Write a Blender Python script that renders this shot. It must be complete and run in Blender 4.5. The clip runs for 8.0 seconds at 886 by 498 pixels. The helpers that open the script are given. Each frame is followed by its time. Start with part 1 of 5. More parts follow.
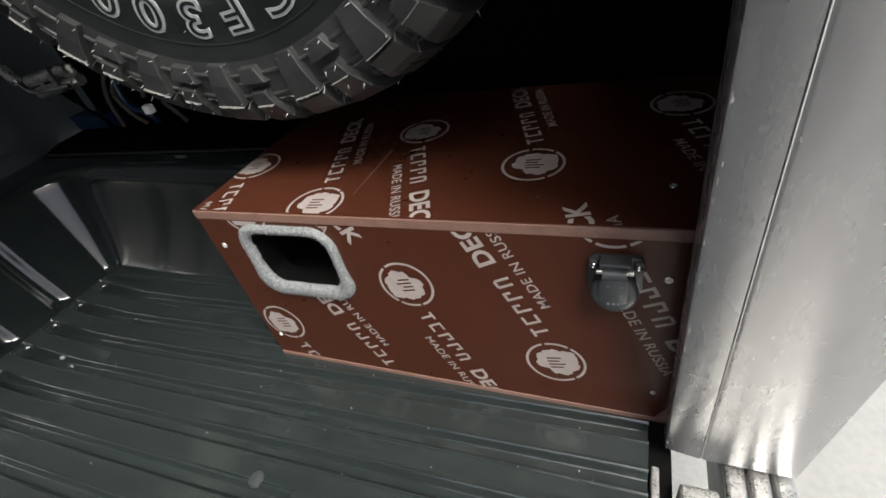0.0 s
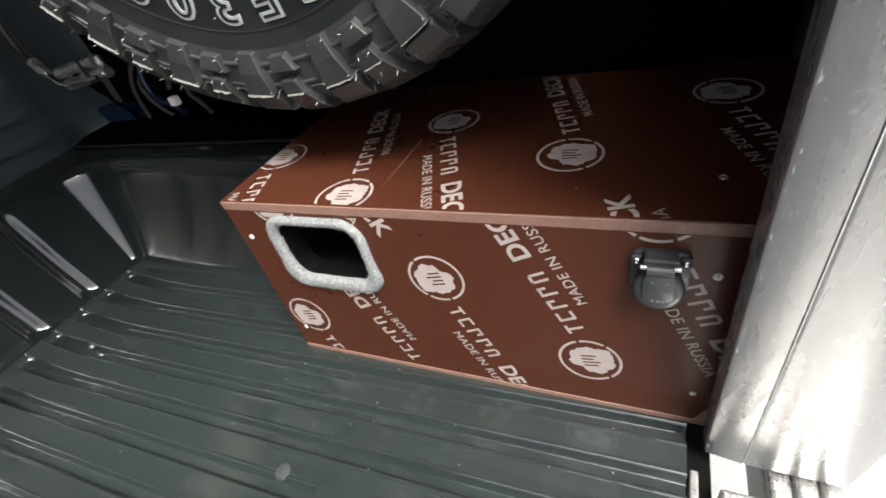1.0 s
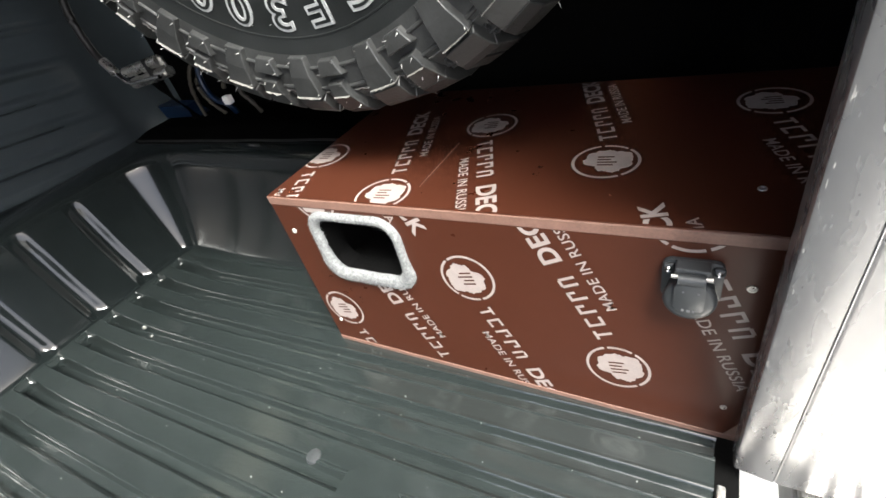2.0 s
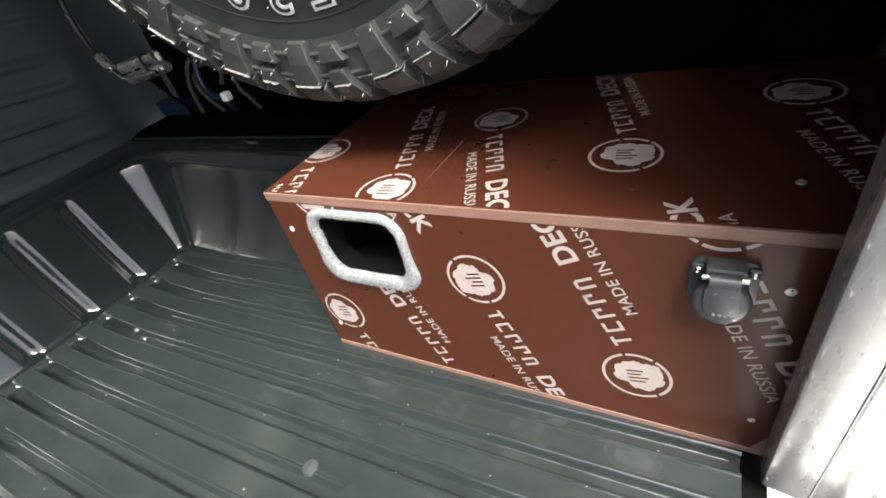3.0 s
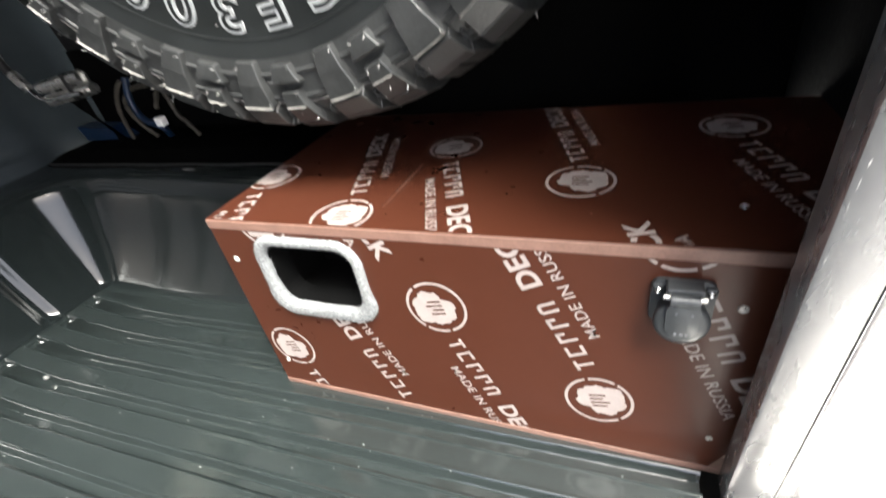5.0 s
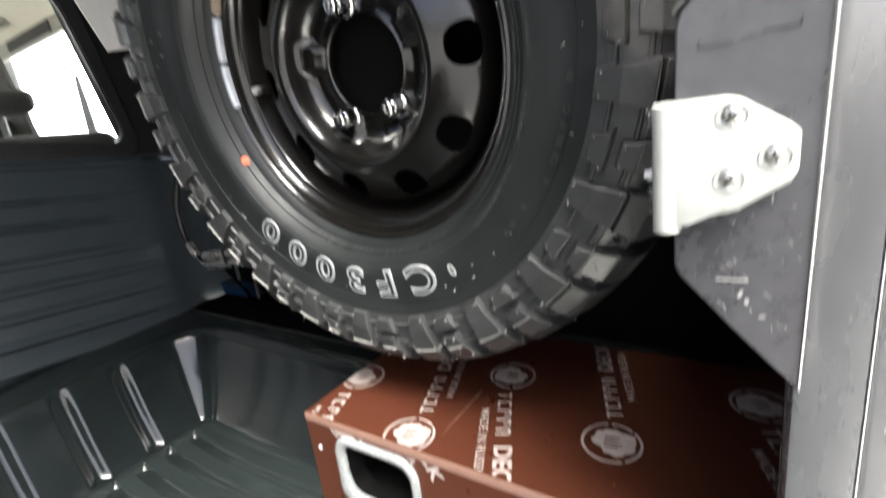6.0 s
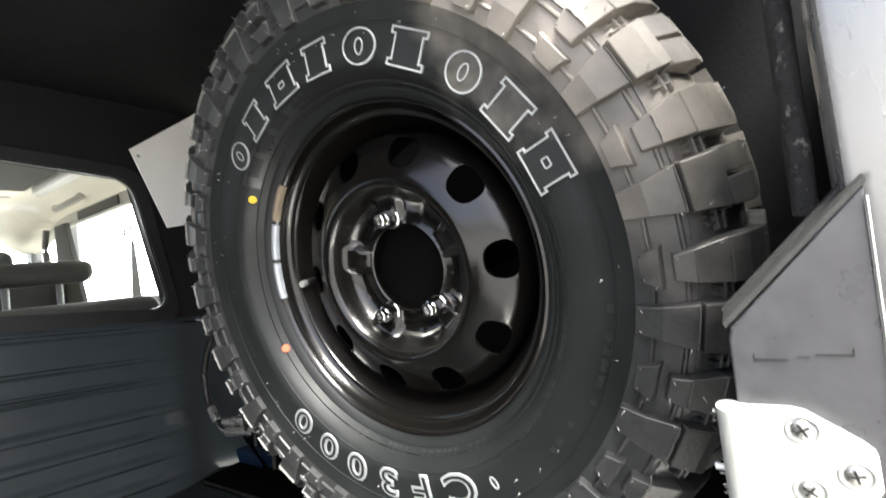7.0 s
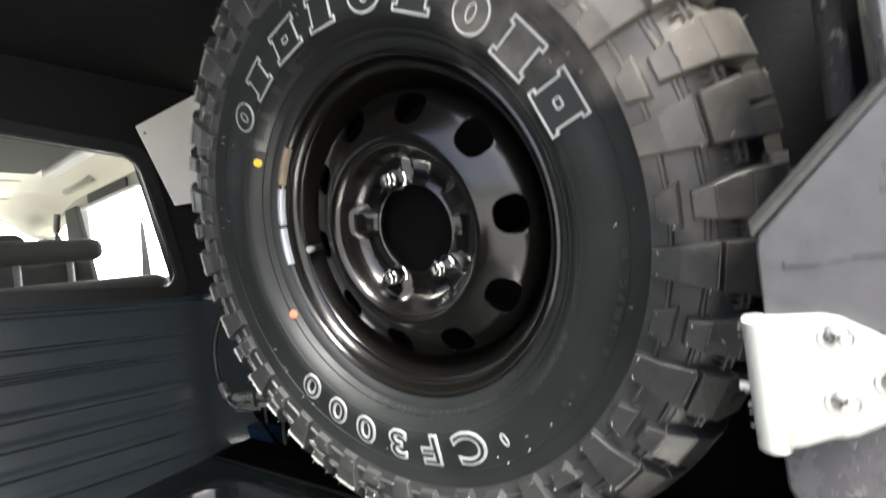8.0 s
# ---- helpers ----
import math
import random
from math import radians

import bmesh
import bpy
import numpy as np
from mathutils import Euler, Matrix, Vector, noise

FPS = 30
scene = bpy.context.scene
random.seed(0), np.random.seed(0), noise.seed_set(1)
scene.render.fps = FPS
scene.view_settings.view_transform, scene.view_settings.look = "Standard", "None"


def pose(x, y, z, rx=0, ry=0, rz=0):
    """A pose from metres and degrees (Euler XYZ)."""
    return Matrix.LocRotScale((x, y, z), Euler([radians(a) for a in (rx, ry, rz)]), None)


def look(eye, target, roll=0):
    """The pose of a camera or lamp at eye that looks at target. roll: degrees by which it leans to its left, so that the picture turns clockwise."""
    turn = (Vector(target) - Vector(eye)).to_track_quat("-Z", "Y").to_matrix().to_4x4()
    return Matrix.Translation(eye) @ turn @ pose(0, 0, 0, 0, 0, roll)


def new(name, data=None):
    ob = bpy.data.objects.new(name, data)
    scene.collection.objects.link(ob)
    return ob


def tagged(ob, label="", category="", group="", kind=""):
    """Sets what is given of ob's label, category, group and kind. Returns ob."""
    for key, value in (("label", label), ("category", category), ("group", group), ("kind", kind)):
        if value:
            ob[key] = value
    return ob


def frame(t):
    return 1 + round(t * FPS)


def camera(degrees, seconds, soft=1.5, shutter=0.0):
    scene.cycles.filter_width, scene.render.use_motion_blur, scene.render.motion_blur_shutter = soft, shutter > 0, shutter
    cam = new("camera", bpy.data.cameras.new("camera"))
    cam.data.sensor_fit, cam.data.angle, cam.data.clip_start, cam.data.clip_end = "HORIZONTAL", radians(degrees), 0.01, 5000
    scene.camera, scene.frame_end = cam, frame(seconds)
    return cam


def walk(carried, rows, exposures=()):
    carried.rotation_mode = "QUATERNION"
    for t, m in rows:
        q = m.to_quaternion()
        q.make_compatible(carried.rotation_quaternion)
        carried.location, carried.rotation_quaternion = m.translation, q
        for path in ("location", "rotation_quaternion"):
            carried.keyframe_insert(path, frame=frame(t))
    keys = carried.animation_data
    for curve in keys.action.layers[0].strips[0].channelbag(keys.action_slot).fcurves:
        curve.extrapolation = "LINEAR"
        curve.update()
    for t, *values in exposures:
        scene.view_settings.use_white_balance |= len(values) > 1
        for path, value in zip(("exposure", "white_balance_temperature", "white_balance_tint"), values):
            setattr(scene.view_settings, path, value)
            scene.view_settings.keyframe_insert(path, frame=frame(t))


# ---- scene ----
cam = camera(88.7, 8.0, soft=1.6, shutter=0.6)
PATH = [
    (0, (0.039, -0.046, 0.563), (-0.71, 1.353, -0.654), -14.3),
    (0.5, (0.033, -0.042, 0.559), (-0.745, 1.337, -0.664), -14.7),
    (1, (0.017, -0.042, 0.557), (-0.795, 1.315, -0.667), -15.5),
    (1.5, (0.029, -0.057, 0.565), (-0.908, 1.25, -0.625), -16.4),
    (3, (0.004, -0.037, 0.541), (-0.949, 1.276, -0.629), -15.8),
    (3.5, (-0.008, -0.035, 0.516), (-0.84, 1.339, -0.677), -13.3),
    (4, (-0.02, -0.023, 0.508), (-0.758, 1.393, -0.696), -12.4),
    (4.2, (-0.028, -0.02, 0.503), (-0.728, 1.419, -0.696), -11.8),
    (5.3, (-0.002, -0.05, 0.577), (-0.809, 1.49, -0.41), -10.6),
    (5.5, (0.021, -0.056, 0.63), (-0.934, 1.481, -0.222), -10.4),
    (5.8, (0.038, -0.064, 0.679), (-0.994, 1.512, 0.005), -7.7),
    (6, (0.046, -0.081, 0.705), (-1.02, 1.527, 0.175), -6.8),
    (6.2, (0.054, -0.081, 0.717), (-1.055, 1.535, 0.319), -6.8),
    (6.5, (0.036, -0.082, 0.745), (-1.057, 1.578, 0.517), -6.5),
    (7, (0.034, -0.094, 0.787), (-1.075, 1.569, 0.851), -6.8),
    (7.5, (0.032, -0.101, 0.792), (-1.089, 1.552, 0.897), -6.6),
    (8, (0.023, -0.087, 0.749), (-1.119, 1.554, 0.771), -7.1),
]
EXPOSURES = [(0.0, 1.0), (0.5, 1.55), (1.0, 1.7), (1.5, 2.1), (3.0, 2.15), (4.0, 2.05), (5.5, 2.6), (6.0, 2.35), (6.5, 2.4), (7.0, 2.6), (7.5, 2.7), (8.0, 2.55)]
walk(cam, [(t, look(eye, target, roll)) for t, eye, target, roll in PATH], [(t, stops, 6500, 5) for t, stops in EXPOSURES])

# ---- world, sun, exposure ----
world = bpy.data.worlds.new("world")
scene.world = world
world.use_nodes = True
wn = world.node_tree.nodes
sky = wn.new("ShaderNodeTexSky")
sky.sky_type, sky.sun_disc = "NISHITA", False
sky.sun_elevation, sky.sun_rotation = radians(58), radians(126)
sky.air_density, sky.dust_density, sky.ozone_density = 0.35, 4.0, 0.0
wn["Background"].inputs["Strength"].default_value = 0.15
world.node_tree.links.new(sky.outputs["Color"], wn["Background"].inputs["Color"])
sun = new("sun", bpy.data.lights.new("sun", "SUN"))
sun.data.energy, sun.data.angle, sun.data.color = 3.7, radians(28), (1.0, 0.985, 0.965)
sun.matrix_world = look((1.38, -1.0, 2.7), (0, 0, 0))


# ---- materials ----
def material(name, colour, rough=0.5, metal=0.0, vary=0.25, scale=8.0, fine=120.0, bump=0.0015, bump_scale=None,
             rough_vary=0.15, spec=0.5, coat=0.0, second=None, second_amount=0.5, second_scale=None, stretch=(1, 1, 1)):
    """Principled surface with coarse and fine variation, relief and an optional second colour in patches."""
    m = bpy.data.materials.new(name)
    m.use_nodes = True
    nt = m.node_tree
    b = nt.nodes["Principled BSDF"]
    tc = nt.nodes.new("ShaderNodeTexCoord")

    mp = nt.nodes.new("ShaderNodeMapping")
    mp.inputs["Scale"].default_value = stretch
    nt.links.new(tc.outputs["Object"], mp.inputs["Vector"])

    def noise_tex(s, detail=6.0, roughness=0.6):
        n = nt.nodes.new("ShaderNodeTexNoise")
        n.inputs["Scale"].default_value, n.inputs["Detail"].default_value, n.inputs["Roughness"].default_value = s, detail, roughness
        nt.links.new(mp.outputs["Vector"], n.inputs["Vector"])
        return n

    big, small = noise_tex(scale), noise_tex(fine, 3.0)
    both = nt.nodes.new("ShaderNodeMath")
    both.operation = "ADD"
    nt.links.new(big.outputs["Fac"], both.inputs[0])
    nt.links.new(small.outputs["Fac"], both.inputs[1])
    rng = nt.nodes.new("ShaderNodeMapRange")
    rng.inputs["From Min"].default_value, rng.inputs["From Max"].default_value = 0.6, 1.4
    rng.inputs["To Min"].default_value, rng.inputs["To Max"].default_value = 1 - vary, 1 + vary
    nt.links.new(both.outputs[0], rng.inputs["Value"])
    mul = nt.nodes.new("ShaderNodeVectorMath")
    mul.operation = "SCALE"
    mul.inputs[0].default_value = colour
    nt.links.new(rng.outputs[0], mul.inputs["Scale"])
    col = mul.outputs[0]
    if second:
        n2 = noise_tex(second_scale or scale * 1.7, 8.0, 0.7)
        ramp = nt.nodes.new("ShaderNodeMapRange")
        ramp.inputs["From Min"].default_value, ramp.inputs["From Max"].default_value = 1 - second_amount, 1.12 - second_amount
        nt.links.new(n2.outputs["Fac"], ramp.inputs["Value"])
        mix = nt.nodes.new("ShaderNodeMix")
        mix.data_type = "RGBA"
        mix.inputs["B"].default_value = (*second, 1)
        nt.links.new(ramp.outputs[0], mix.inputs["Factor"])
        nt.links.new(col, mix.inputs["A"])
        col = mix.outputs["Result"]
    nt.links.new(col, b.inputs["Base Color"])
    rr = nt.nodes.new("ShaderNodeMapRange")
    rr.inputs["From Min"].default_value, rr.inputs["From Max"].default_value = 0.6, 1.4
    rr.inputs["To Min"].default_value, rr.inputs["To Max"].default_value = max(rough - rough_vary, 0.02), min(rough + rough_vary, 1)
    nt.links.new(both.outputs[0], rr.inputs["Value"])
    nt.links.new(rr.outputs[0], b.inputs["Roughness"])
    b.inputs["Metallic"].default_value = metal
    b.inputs["Specular IOR Level"].default_value = spec
    b.inputs["Coat Weight"].default_value = coat
    b.inputs["Coat Roughness"].default_value = 0.12
    if bump:
        bn = nt.nodes.new("ShaderNodeBump")
        bn.inputs["Strength"].default_value, bn.inputs["Distance"].default_value = 0.6, bump
        src = noise_tex(bump_scale, 4.0) if bump_scale else small
        nt.links.new(src.outputs["Fac"], bn.inputs["Height"])
        nt.links.new(bn.outputs["Normal"], b.inputs["Normal"])
    return m


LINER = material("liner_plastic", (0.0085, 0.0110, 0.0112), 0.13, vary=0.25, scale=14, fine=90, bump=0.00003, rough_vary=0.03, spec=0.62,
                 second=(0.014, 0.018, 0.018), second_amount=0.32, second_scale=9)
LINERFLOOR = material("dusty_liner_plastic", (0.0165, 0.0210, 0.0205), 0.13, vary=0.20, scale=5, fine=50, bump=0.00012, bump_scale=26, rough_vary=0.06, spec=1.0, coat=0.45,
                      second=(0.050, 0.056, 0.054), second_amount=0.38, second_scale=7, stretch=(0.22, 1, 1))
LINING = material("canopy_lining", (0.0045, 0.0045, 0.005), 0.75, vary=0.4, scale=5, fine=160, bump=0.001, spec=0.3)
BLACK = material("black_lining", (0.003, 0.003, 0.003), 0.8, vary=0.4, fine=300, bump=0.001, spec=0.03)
RUBBER = material("tyre_rubber", (0.0100, 0.0112, 0.0112), 0.46, vary=0.35, scale=12, fine=400, bump=0.0004, spec=0.32)
TREAD = material("tread_rubber", (0.0255, 0.0264, 0.0260), 0.40, vary=0.45, scale=22, fine=260, bump=0.0006, spec=0.55,
                 second=(0.046, 0.042, 0.037), second_amount=0.40, second_scale=16)


def lit_dust_patch(m, centre, reach, colour):
    """A ragged pale patch round one place: dust, with the light falling there painted in."""
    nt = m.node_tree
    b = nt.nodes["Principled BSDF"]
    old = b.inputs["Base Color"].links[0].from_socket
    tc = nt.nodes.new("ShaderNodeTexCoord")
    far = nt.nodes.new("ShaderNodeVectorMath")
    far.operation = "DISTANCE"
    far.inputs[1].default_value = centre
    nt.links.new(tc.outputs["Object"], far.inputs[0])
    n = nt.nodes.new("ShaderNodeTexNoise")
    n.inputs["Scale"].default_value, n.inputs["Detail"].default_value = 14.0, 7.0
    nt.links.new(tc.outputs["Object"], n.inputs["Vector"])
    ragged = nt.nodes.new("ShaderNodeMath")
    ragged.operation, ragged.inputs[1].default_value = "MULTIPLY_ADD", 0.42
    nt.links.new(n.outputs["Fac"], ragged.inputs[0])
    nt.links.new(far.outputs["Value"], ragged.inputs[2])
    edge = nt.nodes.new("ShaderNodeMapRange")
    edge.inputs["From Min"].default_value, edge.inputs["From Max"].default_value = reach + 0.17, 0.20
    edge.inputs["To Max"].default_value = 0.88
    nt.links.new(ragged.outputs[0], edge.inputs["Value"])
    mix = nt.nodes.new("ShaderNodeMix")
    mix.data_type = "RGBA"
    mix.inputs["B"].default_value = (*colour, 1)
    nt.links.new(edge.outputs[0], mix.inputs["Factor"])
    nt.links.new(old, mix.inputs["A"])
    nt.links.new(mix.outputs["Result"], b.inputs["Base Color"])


# dust on the upper right, paler than dust to paint in the light there
lit_dust_patch(TREAD, (0.30, 0.24, -0.02), 0.31, (0.33, 0.295, 0.255))
lit_dust_patch(RUBBER, (0.34, 0.27, 0.0), 0.25, (0.22, 0.20, 0.175))
LETTER = material("letter_paint", (0.30, 0.31, 0.31), 0.45, vary=0.25, scale=60, fine=500, bump=0.0003, second=(0.14, 0.15, 0.15), second_amount=0.32, second_scale=120)
# brown second colour paints the warm reflections seen in the black enamel
WHEEL = material("wheel_enamel", (0.0042, 0.0038, 0.0033), 0.18, vary=0.2, scale=14, fine=300, bump=0.00008, rough_vary=0.04, spec=0.45, coat=0.2,
                 second=(0.050, 0.022, 0.010), second_amount=0.33, second_scale=9)
CHROME = material("chrome", (0.72, 0.72, 0.70), 0.14, 1.0, vary=0.12, scale=60, fine=400, bump=0.0002, rough_vary=0.08)
SATIN = material("satin_steel", (0.66, 0.66, 0.64), 0.38, 0.55, vary=0.15, scale=60, fine=400, bump=0.0002, rough_vary=0.08)
STEEL = material("worn_steel", (0.46, 0.45, 0.43), 0.32, 0.85, vary=0.35, scale=30, fine=300, bump=0.0005,
                 second=(0.12, 0.09, 0.06), second_amount=0.34)
FILM = material("brown_film", (0.050, 0.0155, 0.0084), 0.30, vary=0.06, scale=5, fine=40, bump=0, rough_vary=0.04, spec=0.30)
PLYEDGE = material("painted_ply_edge", (0.16, 0.09, 0.068), 0.5, vary=0.25, scale=40, fine=300, bump=0.0006,
                   second=(0.085, 0.042, 0.03), second_amount=0.34, second_scale=60)
PRINT = material("print_ink", (0.285, 0.245, 0.228), 0.45, vary=0.15, scale=60, fine=600, bump=0, second=(0.22, 0.135, 0.11), second_amount=0.35, second_scale=260)
FELT = material("grey_felt", (0.20, 0.207, 0.207), 0.95, vary=0.7, scale=260, fine=900, bump=0.004, bump_scale=520, spec=0.1)
SOCKET = material("socket_plastic", (0.031, 0.034, 0.036), 0.42, vary=0.2, scale=40, fine=500, bump=0.0003)
DARKPAINT = material("pillar_paint", (0.33, 0.328, 0.33), 0.27, 0.70, vary=0.10, scale=9, fine=60, bump=0, rough_vary=0.03, spec=0.5, stretch=(1, 1, 0.22))
PLATE = material("plate_paint", (0.062, 0.061, 0.066), 0.32, 0.35, vary=0.25, scale=12, fine=90, bump=0.0001, bump_scale=200)
EDGEDUST = material("dusty_edge_paint", (0.026, 0.027, 0.025), 0.6, vary=0.5, scale=40, fine=300, bump=0.0006, second=(0.12, 0.12, 0.105), second_amount=0.36, second_scale=70)
SCUFF = material("scuff", (0.30, 0.295, 0.28), 0.6, vary=0.3, scale=90, fine=600, bump=0.0003)
WHITEPART = material("white_plastic", (0.38, 0.39, 0.36), 0.36, vary=0.08, scale=20, fine=200, bump=0.0003)
BOARD = material("white_board", (0.88, 0.86, 0.82), 0.5, vary=0.06, scale=6, fine=200, bump=0.0002)
CABPAINT = material("cab_paint", (0.034, 0.042, 0.047), 0.20, vary=0.10, scale=4, fine=30, bump=0, rough_vary=0.03, spec=0.9, stretch=(1, 0.4, 1))
SEALRUBBER = material("seal_rubber", (0.010, 0.010, 0.010), 0.45, vary=0.3, scale=40, fine=300, bump=0.0006)
GRITSEAL = material("gritty_seal", (0.020, 0.020, 0.020), 0.85, vary=0.5, scale=60, fine=500, bump=0.004, bump_scale=220, spec=0.2,
                    second=(0.17, 0.165, 0.15), second_amount=0.42, second_scale=150)
HEADLINER = material("headliner_cloth", (0.44, 0.425, 0.38), 0.9, vary=0.08, scale=4, fine=300, bump=0.0008)
SEATCLOTH = material("seat_cloth", (0.058, 0.056, 0.050), 0.85, vary=0.25, scale=10, fine=300, bump=0.001)
BROWNTRIM = material("brown_trim", (0.055, 0.034, 0.022), 0.5, vary=0.2, scale=10, fine=200, bump=0.0003)
TRIMGREY = material("grey_trim", (0.22, 0.22, 0.21), 0.6, vary=0.15, scale=10, fine=200, bump=0.0004)
BLUE = material("blue_paint", (0.002, 0.012, 0.035), 0.4, vary=0.3, scale=20, fine=200, bump=0.0004, second=(0.012, 0.014, 0.018), second_amount=0.34)
BEIGE = material("beige_cord", (0.035, 0.030, 0.022), 0.7, vary=0.4, scale=60, fine=300, bump=0.001, second=(0.02, 0.018, 0.015), second_amount=0.42)
YELLOW = material("yellow_dot", (0.75, 0.50, 0.04), 0.55, vary=0.1, bump=0)
REDDOT = material("red_dot", (0.80, 0.12, 0.05), 0.55, vary=0.1, bump=0)
LEADGREY = material("weight_metal", (0.38, 0.40, 0.43), 0.42, 0.5, vary=0.15, scale=60, fine=300, bump=0.0004)
TAPE = material("tan_tape", (0.19, 0.15, 0.105), 0.6, vary=0.3, scale=40, fine=300, bump=0.0005)
SCREW = material("screw_steel", (0.55, 0.54, 0.51), 0.30, 0.9, vary=0.25, scale=40, fine=300, bump=0.0003)
CONCRETE = material("grey_concrete", (0.24, 0.237, 0.228), 0.8, vary=0.2, scale=2, fine=60, bump=0.003)
BODYPAINT = material("body_paint", (0.03, 0.035, 0.04), 0.3, vary=0.15, scale=3, fine=100, bump=0.0002, coat=0.4)
CRUMB = material("grit", (0.22, 0.22, 0.21), 0.8, vary=0.4, scale=300, fine=900, bump=0)
HAIR = material("moulding_hair", (0.42, 0.42, 0.40), 0.5, vary=0.2, bump=0)
MARKGREY = material("raised_mark", (0.12, 0.125, 0.13), 0.45, vary=0.2, bump=0)
FLASH = material("flash_rubber", (0.15, 0.145, 0.135), 0.5, vary=0.4, scale=60, fine=300, bump=0)
TAILGATE = material("pale_tailgate_paint", (0.22, 0.217, 0.21), 0.45, vary=0.15, scale=5, fine=120, bump=0.0003)
SEAM = material("bare_edge", (0.52, 0.515, 0.50), 0.5, vary=0.15, scale=80, fine=500, bump=0.0003)

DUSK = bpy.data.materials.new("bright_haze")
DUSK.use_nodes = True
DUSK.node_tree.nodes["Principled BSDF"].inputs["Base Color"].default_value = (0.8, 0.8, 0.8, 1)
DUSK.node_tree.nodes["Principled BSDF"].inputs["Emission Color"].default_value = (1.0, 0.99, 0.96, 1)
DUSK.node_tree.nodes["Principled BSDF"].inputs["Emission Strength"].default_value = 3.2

GLASS = bpy.data.materials.new("window_glass")
GLASS.use_nodes = True
gb = GLASS.node_tree.nodes["Principled BSDF"]
gb.inputs["Transmission Weight"].default_value, gb.inputs["Roughness"].default_value, gb.inputs["IOR"].default_value = 1.0, 0.0, 1.45
gb.inputs["Base Color"].default_value = (0.93, 0.96, 0.95, 1)


# ---- building helpers ----
def finish(name, bm, mat, smooth=None):
    me = bpy.data.meshes.new(name)
    bmesh.ops.recalc_face_normals(bm, faces=bm.faces)
    bm.to_mesh(me)
    bm.free()
    me.materials.append(mat)
    if smooth:
        me.shade_smooth()
        me.set_sharp_from_angle(angle=radians(smooth))
    return me


def part(name, bm, mat, parent=None, label="", smooth=None):
    ob = new(name, finish(name, bm, mat, smooth))
    ob.parent = parent
    return tagged(ob, label)


def thing(name, label, category, kind="", group="", at=None):
    ob = new(name)
    ob.empty_display_size = 0.02
    if at is not None:
        ob.matrix_basis = at
    return tagged(ob, label, category, group, kind)


def box(bm, lo, hi, bevel=0.0, segments=2, m=None):
    """A box between two corners, bevelled, into bm."""
    r = bmesh.ops.create_cube(bm, size=1)
    c = [(a + b) / 2 for a, b in zip(lo, hi)]
    s = [b - a for a, b in zip(lo, hi)]
    for v in r["verts"]:
        v.co = Vector((v.co.x * s[0] + c[0], v.co.y * s[1] + c[1], v.co.z * s[2] + c[2]))
    geo = r["verts"]
    if bevel:
        edges = list({e for v in geo for e in v.link_edges})
        res = bmesh.ops.bevel(bm, geom=edges, offset=bevel, segments=segments, affect="EDGES", profile=0.5)
        geo = list({v for f in res["faces"] for v in f.verts} | {v for v in geo if v.is_valid})
        seen, stack = set(geo), list(geo)
        while stack:
            for e in stack.pop().link_edges:
                for w in e.verts:
                    if w not in seen:
                        seen.add(w)
                        stack.append(w)
        geo = list(seen)
    if m is not None:
        bmesh.ops.transform(bm, matrix=m, verts=geo)
    return geo


def prism(bm, outline, depth, m=None, bevel=0.0):
    """A plate: outline of (u, v) in the plane, extruded from 0 to depth along w; m maps u, v, w to the world."""
    a = [bm.verts.new((u, v, 0)) for u, v in outline]
    b = [bm.verts.new((u, v, depth)) for u, v in outline]
    f = [bm.faces.new(a[::-1]), bm.faces.new(b)]
    k = len(a)
    for i in range(k):
        f.append(bm.faces.new((a[i], a[(i + 1) % k], b[(i + 1) % k], b[i])))
    verts = a + b
    if bevel:
        edges = [e for e in f[1].edges]
        res = bmesh.ops.bevel(bm, geom=edges, offset=bevel, segments=2, affect="EDGES", profile=0.5)
        verts = [v for v in verts if v.is_valid] + [v for g in res["faces"] for v in g.verts]
        verts = list(set(verts))
    if m is not None:
        bmesh.ops.transform(bm, matrix=m, verts=verts)
    return verts


def lathe(bm, profile, steps=128, closed=False, m=None):
    """Turns (r, a) points round the local z axis (a runs along z)."""
    rings = []
    for r, a in profile:
        rings.append([bm.verts.new((r * math.cos(2 * math.pi * i / steps), r * math.sin(2 * math.pi * i / steps), a)) for i in range(steps)])
    pairs = list(zip(rings, rings[1:])) + ([(rings[-1], rings[0])] if closed else [])
    for p, q in pairs:
        for i in range(steps):
            j = (i + 1) % steps
            bm.faces.new((p[i], p[j], q[j], q[i]))
    verts = [v for ring in rings for v in ring]
    if m is not None:
        bmesh.ops.transform(bm, matrix=m, verts=verts)
    return verts


